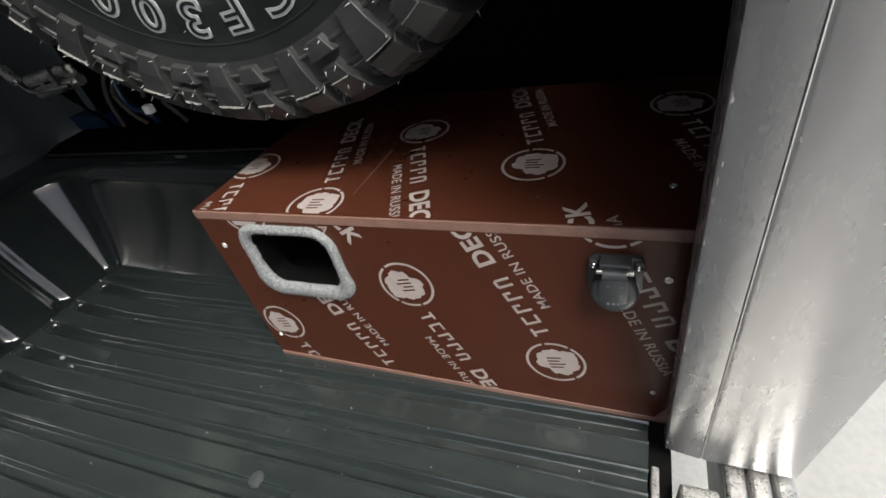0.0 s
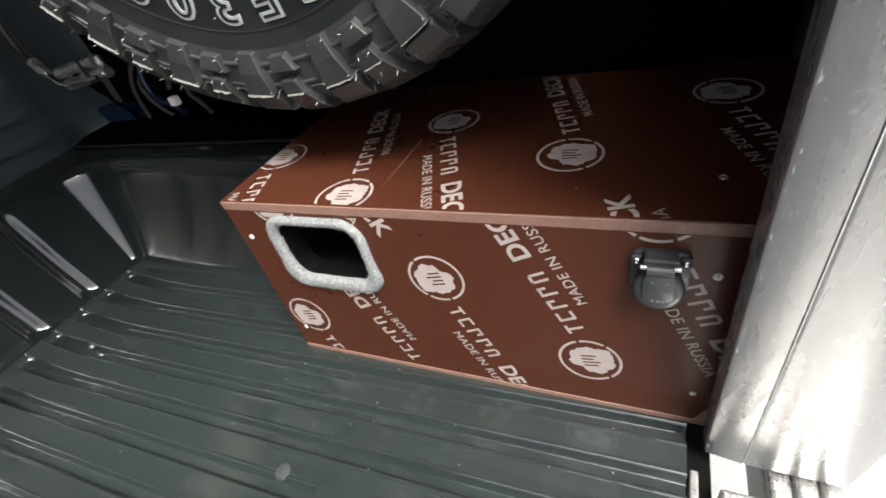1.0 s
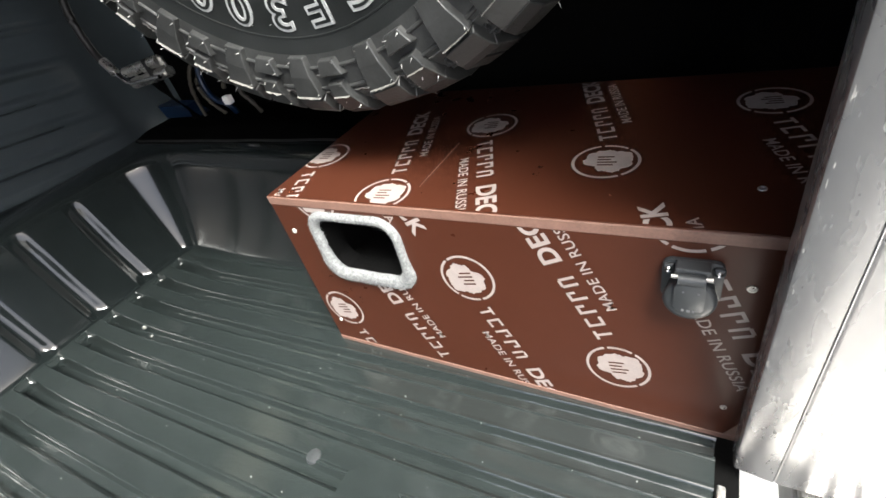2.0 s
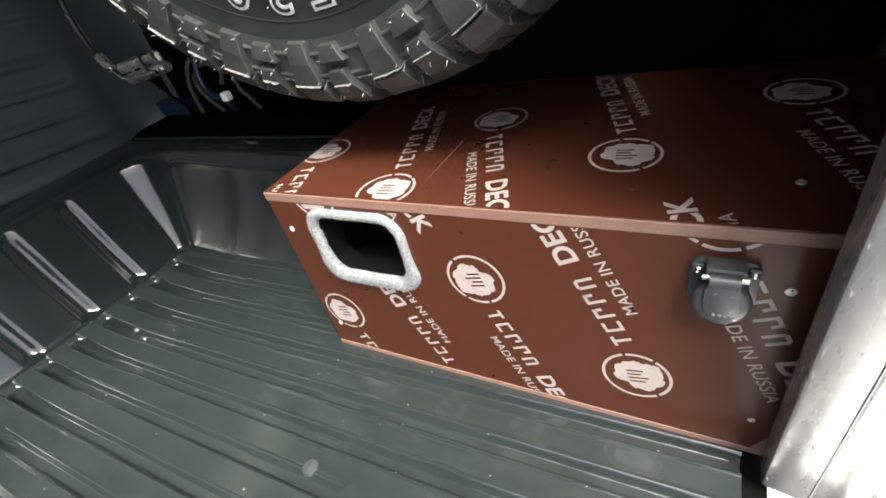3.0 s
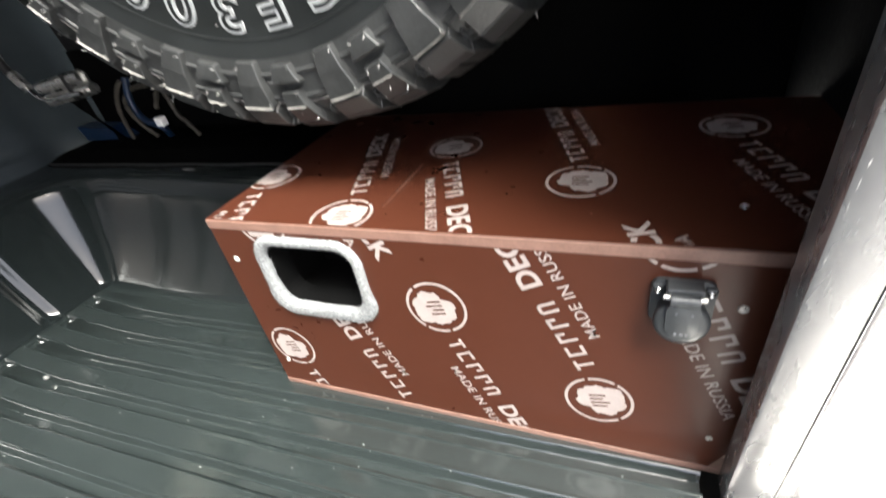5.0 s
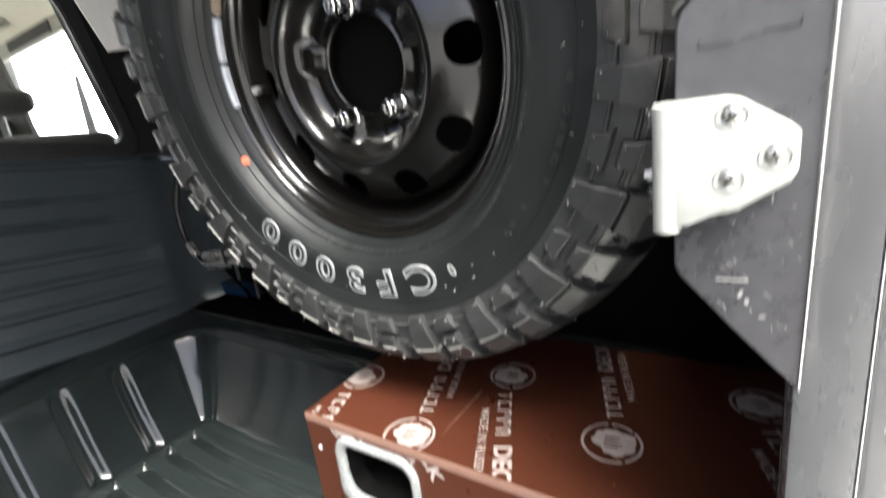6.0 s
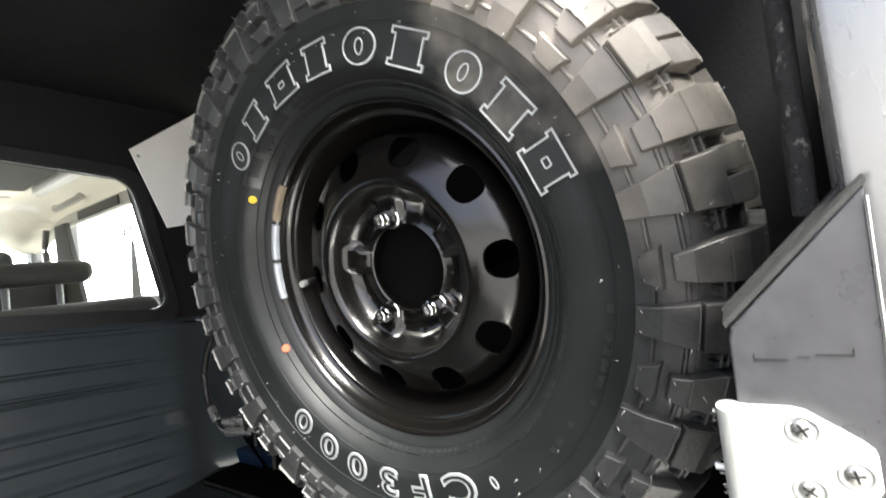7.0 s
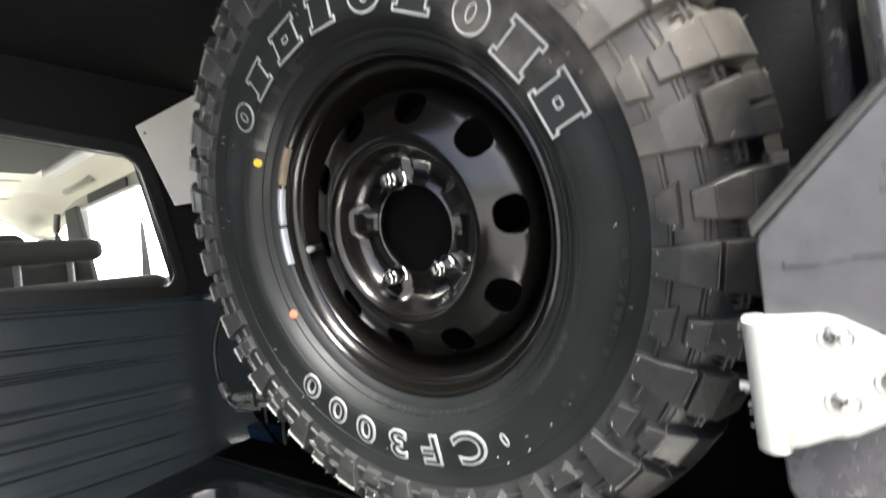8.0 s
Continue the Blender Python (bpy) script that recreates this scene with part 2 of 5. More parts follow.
def tube(bm, points, radius, sides=12, caps=True):
    """A round tube along a smooth line through points."""
    pts = [Vector(p) for p in points]
    fine = []
    for i in range(len(pts) - 1):
        p0, p1, p2, p3 = pts[max(i - 1, 0)], pts[i], pts[i + 1], pts[min(i + 2, len(pts) - 1)]
        for s in range(6):
            t = s / 6
            fine.append(0.5 * ((2 * p1) + (p2 - p0) * t + (2 * p0 - 5 * p1 + 4 * p2 - p3) * t * t + (3 * p1 - p0 - 3 * p2 + p3) * t ** 3))
    fine.append(pts[-1])
    rings = []
    for i, p in enumerate(fine):
        d = (fine[min(i + 1, len(fine) - 1)] - fine[max(i - 1, 0)]).normalized()
        q = d.to_track_quat("Z", "Y")
        rad = radius(i / (len(fine) - 1)) if callable(radius) else radius
        rings.append([bm.verts.new(p + q @ Vector((rad * math.cos(2 * math.pi * k / sides), rad * math.sin(2 * math.pi * k / sides), 0))) for k in range(sides)])
    for p, q in zip(rings, rings[1:]):
        for k in range(sides):
            bm.faces.new((p[k], p[(k + 1) % sides], q[(k + 1) % sides], q[k]))
    if caps:
        bm.faces.new(rings[0][::-1])
        bm.faces.new(rings[-1])


def rounded(w, h, r, steps=6, cx=0.0, cy=0.0):
    """Outline of a rounded rectangle."""
    out = []
    for sx, sy, a0 in ((1, 1, 0), (-1, 1, 90), (-1, -1, 180), (1, -1, 270)):
        for i in range(steps + 1):
            a = radians(a0 + 90 * i / steps)
            out.append((cx + sx * (w / 2 - r) + r * math.cos(a), cy + sy * (h / 2 - r) + r * math.sin(a)))
    return out


def ring_plate(bm, outer, inner, depth, m=None):
    """A frame between two outlines of equal length, depth thick."""
    k = len(outer)
    layers = [[bm.verts.new((u, v, w)) for u, v in line] for w in (0, depth) for line in (outer, inner)]
    o0, i0, o1, i1 = layers
    for i in range(k):
        j = (i + 1) % k
        for p, q in ((o1, i1), (i0, o0), (o0, o1), (i1, i0)):
            bm.faces.new((p[i], p[j], q[j], q[i]))
    verts = [v for layer in layers for v in layer]
    if m is not None:
        bmesh.ops.transform(bm, matrix=m, verts=verts)
    return verts


def letters(text, size, depth, fatten=0.0, spacing=1.0):
    """The mesh of a line of text, centred, cap height about 0.7 of size."""
    cu = bpy.data.curves.new("text", "FONT")
    cu.body, cu.size, cu.extrude, cu.offset, cu.space_character = text, size, depth / 2, fatten, spacing
    cu.align_x, cu.align_y, cu.resolution_u = "LEFT", "CENTER", 4
    ob = new("text", cu)
    me = bpy.data.meshes.new_from_object(ob.evaluated_get(bpy.context.evaluated_depsgraph_get()))
    bpy.data.objects.remove(ob)
    bpy.data.curves.remove(cu)
    bm = bmesh.new()
    bm.from_mesh(me)
    bpy.data.meshes.remove(me)
    return bm


def add_mesh(bm, other, m):
    """Copies a bmesh into another, moved by m."""
    me = bpy.data.meshes.new("tmp")
    other.to_mesh(me)
    me.transform(m)
    bm.from_mesh(me)
    bpy.data.meshes.remove(me)


# ---- the truck bed: liner, walls, roof, pillar ----
def smoothstep(a, b, v):
    t = min(max((v - a) / (b - a), 0), 1)
    return t * t * (3 - 2 * t)


RIB = 0.123


def floor_height(y):
    """Ridges along the bed: flat tops at z = 0, shallow channels between."""
    u = ((y - 0.070) / (RIB / 2)) % 1.0
    d = abs(u - 0.5) * 2
    return -0.0130 * smoothstep(0.63, 0.77, d) + 0.0014 * (1 - smoothstep(0.0, 0.08, abs(d - 0.56)))


def wall_rib(y):
    """Upright ribs of the front wall, pressed towards the bed."""
    u = ((y - 0.070) / RIB + 0.5) % 1.0
    d = abs(u - 0.5) * RIB
    return -0.0095 * (1 - smoothstep(0.003, 0.0230, d))


def grid_faces(bm, rows):
    for p, q in zip(rows, rows[1:]):
        for i in range(len(p) - 1):
            bm.faces.new((p[i], p[i + 1], q[i + 1], q[i]))


LX, LY, LR = -1.135, 0.445, 0.028
liner = thing("bed_liner", "black ribbed plastic pickup bed liner, scuffed and dusty", "bed liner", kind="structure")
bm = bmesh.new()
ys = [-0.86 + 0.0016 * i for i in range(int((LY + 0.86) / 0.0016) + 1)] + [LY]
xs = [0.078 - (0.078 - LX - 0.14) * i / 36 for i in range(37)] + [LX + 0.14 - 0.004 * i for i in range(1, 24)] + [LX + 0.048 - 0.002 * i for i in range(1, 25)]
rows = []
for x in xs:
    row = []
    for y in ys:
        skew = y - 0.03 * (x + 0.9)
        fade = smoothstep(LX, LX + 0.035, x) * (1 - smoothstep(LY - 0.03, LY - 0.005, y))
        wob = 0.0016 * noise.noise((x * 3.1, y * 4.0, 0.4)) + 0.0005 * noise.noise((x * 8.0, y * 15.0, 2.4))
        end = smoothstep(LX + 0.016, LX + 0.050, x)
        edge = 1 - smoothstep(LY - 0.05, LY - 0.02, y)
        gutter = -0.006 * smoothstep(LX + 0.014, LX + 0.022, x) * (1 - smoothstep(LX + 0.026, LX + 0.040, x)) * edge
        gutter += 0.0045 * smoothstep(LX, LX + 0.005, x) * (1 - smoothstep(LX + 0.008, LX + 0.016, x)) * edge * (1 + wall_rib(y) / 0.0135)
        plate = 1 - smoothstep(0.50, 0.78, abs(((skew - 0.070) / (RIB / 2)) % 1.0 - 0.5) * 2)
        ramp = 0.62 * max(0.0, LX + 0.245 - x) ** 2 * plate * smoothstep(LX + 0.022, LX + 0.050, x) * edge
        row.append(bm.verts.new((x, y, (floor_height(skew) * end + wob) * fade + gutter + ramp)))
    rows.append(row)
grid_faces(bm, rows)
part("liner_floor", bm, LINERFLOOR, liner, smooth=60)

bm = bmesh.new()
profile = [(0, -0.002), (0.002, 0.0), (0.005, 0.002), (0.009, 0.006), (0.013, 0.012), (0.018, 0.022), (0.031, 0.050), (0.048, 0.088), (0.060, 0.126), (0.071, 0.163),
           (0.082, 0.200), (0.088, 0.216), (0.096, 0.227), (0.108, 0.234), (0.125, 0.236), (0.20, 0.236), (0.37, 0.236)]
loop = [(LX, y, -1, 0) for y in np.arange(-0.86, LY - LR, 0.0025)]
for i in range(13):
    a = radians(180 - 90 * i / 12)
    loop.append((LX + LR + LR * math.cos(a), LY - LR + LR * math.sin(a), math.cos(a), math.sin(a)))
loop += [(x, LY, 0, 1) for x in np.arange(LX + LR + 0.03, 0.079, 0.03)] + [(0.078, LY, 0, 1)]
rows = []
for px, py, nx, ny in loop:
    row = []
    for d, z in profile:
        w = smoothstep(0.001, 0.010, z) * (1 - smoothstep(0.200, 0.222, z))
        r = wall_rib(py) * w * max(-nx, 0) ** 6
        row.append(bm.verts.new((px + nx * (d - r), py + ny * (d - r), z)))
    rows.append(row)
grid_faces(bm, rows)
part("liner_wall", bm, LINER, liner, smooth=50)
# raised pad and rivets in the floor
bm = bmesh.new()
prism(bm, rounded(0.085, 0.05, 0.01, cx=-0.30, cy=0.085), 0.003, pose(0, 0, -0.0015), bevel=0.0015)
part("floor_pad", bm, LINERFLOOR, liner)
for x, y, r in ((-0.405, 0.103, 0.0095), (-0.98, 0.20, 0.004)):
    bm = bmesh.new()
    lathe(bm, [(0.0005, 0.0035), (r * 0.5, 0.0032), (r * 0.75, 0.0022), (r, 0.0025), (r * 1.15, 0.0008), (r * 1.2, -0.002)], 24, m=pose(x, y, 0))
    part("rivet", bm, SOCKET if r > 0.006 else STEEL, liner, "round drain plug with a pale worn rim" if r > 0.006 else "", smooth=40)

# steel edge strip where the liner ends
bm = bmesh.new()
box(bm, (0.081, -0.86, -0.03), (0.090, 0.245, -0.006), 0.002)
tagged(part("edge_strip", bm, STEEL), "worn bare steel strip along the liner end", "strip", kind="structure")
bm = bmesh.new()
box(bm, (0.110, -0.86, -0.06), (0.150, 0.232, -0.004), 0.004)
tagged(part("rear_sill", bm, SCREW), "scuffed bright metal sill of the bed opening", "sill", kind="structure")
tailgate = thing("tailgate", "lowered pale tailgate with ribbed bright aluminium cover", "tailgate")
bm = bmesh.new()
box(bm, (0.155, -0.86, -0.10), (0.66, 0.68, -0.022), 0.006)
part("tailgate_body", bm, TAILGATE, tailgate)
for i in range(3):
    bm = bmesh.new()
    prism(bm, [(0.158 + 0.024 * i, -0.85), (0.178 + 0.024 * i, -0.85), (0.178 + 0.024 * i, 0.34), (0.158 + 0.024 * i, 0.34)], 0.012, pose(0, 0, -0.0225), bevel=0.004)
    part("cover_rib", bm, STEEL, tailgate)

# bed underside and closing walls
bm = bmesh.new()
box(bm, (-1.42, -1.02, -0.10), (0.106, 0.76, -0.032))
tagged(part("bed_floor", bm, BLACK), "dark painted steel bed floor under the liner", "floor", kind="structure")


def slab(name, quad, thick, mat, label, category):
    """A wall from four corners, thickened outwards along its normal."""
    q = [Vector(p) for p in quad]
    nrm = (q[1] - q[0]).cross(q[3] - q[0]).normalized() * thick
    b2 = bmesh.new()
    a = [b2.verts.new(p) for p in q]
    b = [b2.verts.new(p + nrm) for p in q]
    b2.faces.new(a)
    b2.faces.new(b[::-1])
    for i in range(4):
        b2.faces.new((a[i], b[i], b[(i + 1) % 4], a[(i + 1) % 4]))
    return tagged(part(name, b2, mat), label, category, kind="structure")


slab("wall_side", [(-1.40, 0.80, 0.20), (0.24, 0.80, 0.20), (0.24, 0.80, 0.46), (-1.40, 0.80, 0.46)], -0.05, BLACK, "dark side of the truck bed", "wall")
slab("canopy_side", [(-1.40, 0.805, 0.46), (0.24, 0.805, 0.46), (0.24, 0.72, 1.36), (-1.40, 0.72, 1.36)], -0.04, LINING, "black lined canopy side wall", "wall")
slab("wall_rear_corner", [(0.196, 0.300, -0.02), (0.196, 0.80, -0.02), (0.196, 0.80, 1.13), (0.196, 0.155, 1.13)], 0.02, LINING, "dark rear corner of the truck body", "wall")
# unseen far side: front part added to block light, rear left open for fill
slab("wall_far_side", [(-1.40, -0.96, -0.03), (0.12, -0.96, -0.03), (0.12, -0.95, 0.42), (-1.40, -0.95, 0.42)], 0.05, BLACK, "black opposite side of the truck bed, below a gap left for light", "wall")
slab("canopy_far_side", [(-1.40, -0.95, 0.42), (-0.60, -0.95, 0.42), (-0.60, -0.92, 1.17), (-1.40, -0.92, 1.17)], 0.04, LINING, "unseen dark canopy side, added to block light at the front", "wall")
slab("canopy_far_header", [(-1.40, -0.92, 1.173), (-0.60, -0.92, 1.173), (-0.60, -0.915, 1.344), (-1.40, -0.915, 1.344)], 0.04, LINING, "unseen dark upper canopy side, added to block light at the front", "wall")
# the roof's rear outline is out of view, stepped to shade box and panel
bm = bmesh.new()
prism(bm, [(-1.46, -1.0), (-0.60, -1.0), (-0.60, -0.30), (-0.22, -0.30), (-0.22, 0.16), (0.24, 0.16), (0.24, 0.78), (-1.46, 0.78)], 0.04, pose(0, 0, 1.345))
tagged(part("ceiling", bm, LINING), "black lined canopy roof, its unseen rear edge shaped to steer light", "ceiling", kind="structure")

# rear pillar: the plane of its inner face leans in towards the top
def jamb_y(z):
    return 0.262 - 0.125 * z


def jamb(u, z, w=0.0):
    """A place on the pillar's inner face, w metres proud of it."""
    return Vector((u, jamb_y(z) - w, z - 0.125 * w))


pillar = thing("rear_pillar", "smooth grey painted pillar beside the rear opening, scratched", "pillar", kind="structure")
for nm, xa, xb, ka, kb in (("pillar_inner", 0.095, 0.1326, 0.030, 0.044), ("pillar_outer", 0.1334, 0.224, 0.044, 0.0)):
    bm = bmesh.new()
    zs = [0.0, 0.3, 0.6, 0.9, 1.2, 1.36]
    rings = []
    for z in zs:
        y = jamb_y(z)
        e = 0.004 if nm == "pillar_inner" else 0.003
        x0, x1 = xa - ka * z, xb - kb * z
        back = y + 0.034
        ri = 0.0045 if nm == "pillar_inner" else 0.0
        ring = [(x0, back), (x0, y + e + ri), (x0 + e * 0.3, y + e * 0.3 + ri), (x0 + e, y + ri), (x1 - 0.001, y), (x1, y + 0.001), (x1, back)]
        rings.append([bm.verts.new((a, b, z)) for a, b in ring])
    for p, q in zip(rings, rings[1:]):
        for i in range(len(p)):
            j = (i + 1) % len(p)
            bm.faces.new((p[i], p[j], q[j], q[i]))
    bm.faces.new(rings[0])
    bm.faces.new(rings[-1][::-1])
    part(nm, bm, DARKPAINT, pillar, smooth=40)
bm = bmesh.new()
a = [jamb(0.1327 - 0.044 * z, z, 0.0005) for z in (0.004, 1.35)]
b = [jamb(0.1333 - 0.044 * z, z, 0.0005) for z in (0.004, 1.35)]
c = [jamb(0.1330 - 0.044 * z, z, -0.004) for z in (0.004, 1.35)]
v = [bm.verts.new(p) for p in a + b + c]
for q in ((0, 1, 3, 2), (2, 3, 5, 4), (4, 5, 1, 0)):
    bm.faces.new([v[i] for i in q])
bm.faces.new((v[0], v[2], v[4])), bm.faces.new((v[1], v[5], v[3]))
part("seam_edge", bm, SEAM, pillar, "bright bare metal seam")
rnd = random.Random(5)
bm = bmesh.new()


def scuff(bm, x, z, length, angle, width, lift=0.0004):
    """A short pale scratch on the pillar's inner face."""
    d, e = Vector((math.cos(angle), math.sin(angle))), Vector((-math.sin(angle), math.cos(angle)))
    pts = [(-length / 2, -width * rnd.uniform(0.2, 1)), (length * rnd.uniform(-0.1, 0.2), -width), (length / 2, -width * 0.3), (length / 2.2, width * 0.6), (0, width * rnd.uniform(0.3, 1)), (-length / 3, width * 0.7)]
    bm.faces.new([bm.verts.new(jamb(x + d.x * p + e.x * q, z + d.y * p + e.y * q, lift)) for p, q in pts])


for i in range(26):
    z = rnd.uniform(0.02, 1.1)
    scuff(bm, rnd.uniform(0.100, 0.225) - 0.04 * z, z, rnd.uniform(0.001, 0.006), rnd.uniform(0, 3.14), rnd.uniform(0.0001, 0.0003))
for i in range(34):
    t = rnd.random()
    scuff(bm, 0.112 + 0.010 * t + rnd.gauss(0, 0.0012), 0.085 + 0.085 * t, rnd.uniform(0.002, 0.008), radians(80) + rnd.gauss(0, 0.2), rnd.uniform(0.0002, 0.0007))
for i in range(16):
    scuff(bm, rnd.uniform(0.098, 0.112), rnd.choice((0.425, 0.437, 0.449, 0.462, 0.474)) + rnd.gauss(0, 0.001), rnd.uniform(0.001, 0.003), rnd.gauss(0.05, 0.08), rnd.uniform(0.00015, 0.0003))
for i in range(22):
    z = rnd.choice((0.10, 0.22, 0.31, 0.44)) + rnd.gauss(0, 0.03)
    scuff(bm, 0.0962 - 0.03 * z + abs(rnd.gauss(0, 0.0008)), z, rnd.uniform(0.001, 0.012), radians(90) + rnd.gauss(0, 0.1), rnd.uniform(0.0001, 0.0005), 0.0002)
tagged(part("scratch", bm, SCUFF, pillar, "fine pale scratches"), kind="stuff")
# gritty seal channel above the gusset
bm = bmesh.new()
tube(bm, [(0.060 - 0.012 * (z - 0.78) , jamb_y(z) + 0.030, z) for z in (0.79, 0.9, 1.05, 1.2, 1.34)], 0.0055, 10)
part("seal_bead", bm, GRITSEAL, pillar, "gritty dark rubber seal", smooth=60)

# gusset plate on the pillar
gusset = thing("gusset_plate", "dark grey sheet metal gusset plate welded to the pillar", "plate")
out = [(0.081, 0.548), (0.050, 0.583), (0.024, 0.612), (0.0215, 0.618), (0.021, 0.66), (0.021, 0.734), (0.0225, 0.740), (0.048, 0.768), (0.076, 0.799), (0.0765, 0.70)]
JM = Matrix(((1, 0, 0, 0), (0, -0.124, -0.9923, 0.262), (0, 0.9923, -0.124, 0), (0, 0, 0, 1)))
# in-plane coordinate v runs up the leaning face
bm = bmesh.new()
prism(bm, [(u, z / 0.9923) for u, z in out], 0.004, JM @ pose(0, 0, 0.002), bevel=0.0012)
part("plate", bm, PLATE, gusset)
bm = bmesh.new()
prism(bm, [(0.0205, 0.740 / 0.9923), (0.0768, 0.8005 / 0.9923), (0.0768, 0.8055 / 0.9923), (0.0190, 0.7440 / 0.9923)], 0.006, JM @ pose(0, 0, -0.018))
prism(bm, [(0.0205, 0.740 / 0.9923), (0.0768, 0.8005 / 0.9923), (0.0768, 0.8035 / 0.9923), (0.0195, 0.7425 / 0.9923)], 0.0175, JM @ pose(0, 0, -0.0125))
part("flange", bm, EDGEDUST, gusset, "folded flange")
bm = bmesh.new()
prism(bm, [(0.0800, 0.552 / 0.9923), (0.0808, 0.552 / 0.9923), (0.0768, 0.795 / 0.9923), (0.0761, 0.795 / 0.9923)], 0.0012, JM @ pose(0, 0, 0.0062))
part("weld_line", bm, SEAM, gusset, "pale weld line")
bm = bmesh.new()
for x, z, L, a, w in ((0.048, 0.612, 0.014, 0.03, 0.0006),
                      (0.052, 0.604, 0.004, 1.2, 0.0008), (0.055, 0.600, 0.003, 1.4, 0.0009), (0.062, 0.592, 0.003, 0.2, 0.0006)):
    d, e = Vector((math.cos(a), math.sin(a))), Vector((-math.sin(a), math.cos(a)))
    bm.faces.new([bm.verts.new(jamb(x + d.x * p + e.x * q, z + d.y * p + e.y * q, 0.0063)) for p, q in ((-L / 2, -w), (L / 2, -w), (L / 2, w), (-L / 2, w))])
for i in range(38):
    x, z, L, a, w = rnd.uniform(0.030, 0.075), rnd.uniform(0.585, 0.66), rnd.uniform(0.0008, 0.005), rnd.gauss(1.9, 0.7), rnd.uniform(0.0001, 0.00035)
    if x < 0.03 + max(0, 0.612 - z) * 0.9:
        continue
    d, e = Vector((math.cos(a), math.sin(a))), Vector((-math.sin(a), math.cos(a)))
    bm.faces.new([bm.verts.new(jamb(x + d.x * p + e.x * q, z + d.y * p + e.y * q, 0.0063)) for p, q in ((-L / 2, -w), (L / 2, -w * 0.4), (L / 3, w), (-L / 2, w * 0.5))])
tagged(part("scratch", bm, SCUFF, gusset), kind="stuff")
bm = bmesh.new()
for x, z, L, a, w in ((0.037, 0.7250, 0.013, 0.0, 0.00022), (0.0305, 0.7262, 0.003, 1.57, 0.00022), (0.049, 0.7265, 0.005, 0.0, 0.0002), (0.060, 0.7275, 0.013, 0.02, 0.00022), (0.0665, 0.7290, 0.003, 1.57, 0.0002)):
    box(bm, (x - L / 2 * abs(math.cos(a)) - w * abs(math.sin(a)), (z - L / 2 * abs(math.sin(a)) - w) / 0.9923, 0.0061), (x + L / 2 * abs(math.cos(a)) + w * abs(math.sin(a)), (z + L / 2 * abs(math.sin(a)) + w) / 0.9923, 0.0064), m=JM)
tagged(part("stamped_line", bm, SEALRUBBER, gusset, "dark stamped lines"), kind="stuff")

# white hinge bracket
hinge = thing("hinge_bracket", "white plastic hinge bracket screwed on with three screws", "bracket")
ho = [(0.017, 0.7025), (0.044, 0.7030), (0.050, 0.7015), (0.070, 0.6870), (0.0745, 0.6825), (0.0750, 0.664), (0.0725, 0.658), (0.052, 0.6425), (0.047, 0.6405), (0.030, 0.6390), (0.024, 0.6300), (0.017, 0.6300)]
bm = bmesh.new()
prism(bm, [(0.014 + (u - 0.014) * 0.92, (0.703 - (0.703 - z) * 0.85) / 0.9923) for u, z in ho], 0.0085, JM @ pose(0, 0, 0.0062), bevel=0.003)
part("bracket_plate", bm, WHITEPART, hinge, smooth=50)
bm = bmesh.new()
tube(bm, [jamb(0.0185, z, 0.0095) for z in (0.6405, 0.670, 0.7028)], 0.0068, 20)
part("knuckle", bm, WHITEPART, hinge, smooth=50)
bm = bmesh.new()
tube(bm, [jamb(0.0125, 0.668, 0.006), jamb(0.009, 0.6685, 0.006), jamb(0.0075, 0.6685, 0.006)], 0.0018, 8)
part("pin_end", bm, SATIN, hinge)
for x, z, turn in ((0.0445, 0.6960, 30), (0.0612, 0.6770, 12), (0.0445, 0.6672, 52)):
    at = JM @ pose(x, z / 0.9923, 0.0148)
    bm = bmesh.new()
    lathe(bm, [(0.0064, 0.0003), (0.0061, 0.0006), (0.0056, 0.0004), (0.0052, -0.0014), (0.0046, -0.0018)], 24, m=at)
    part("countersink", bm, TRIMGREY, hinge, "grey rim of a screw hole", smooth=40)
    bm = bmesh.new()
    lathe(bm, [(0.0003, 0.0010), (0.0026, 0.0009), (0.0042, 0.0003), (0.0048, -0.0006), (0.0050, -0.0018)], 24, m=at)
    scr = part("screw", bm, SCREW, hinge, "cross-head steel screw", smooth=40)
    bm = bmesh.new()
    for a in (turn, turn + 90):
        box(bm, (-0.0031, -0.00055, 0), (0.0031, 0.00055, 0.0003), m=at @ pose(0, 0, 0.0008, 0, 0, a))
    part("cross_slot", bm, SEALRUBBER, scr)
rnd = random.Random(8)
bm = bmesh.new()
for i in range(14):
    z = rnd.uniform(0.645, 0.700)
    p = jamb(0.0120 + rnd.uniform(0, 0.0008), z, rnd.uniform(0.005, 0.012))
    tube(bm, [p, p + Vector((-0.0008, 0, 0.0002)), p + Vector((-rnd.uniform(0.0012, 0.0028), rnd.uniform(-0.001, 0.001), rnd.uniform(-0.0006, 0.0008)))], 0.0003, 5)
tagged(part("burr", bm, WHITEPART, hinge), kind="stuff")


YZ = Matrix(((0, 0, 1, 0), (1, 0, 0, 0), (0, 1, 0, 0), (0, 0, 0, 1)))


# ---- the cab: rear panel, window and what shows through it ----
SH = Matrix(((1, 0, 0, 0), (0, 1, 0, 0), (0, -0.09, 1, 0.0162), (0, 0, 0, 1)))
cab = thing("cab_rear_panel", "dark blue-black ribbed steel rear panel of the cab", "panel", kind="structure")
WB, WT, WL, WR0, WR1 = 0.787, 1.152, -0.86, 0.556, 0.482


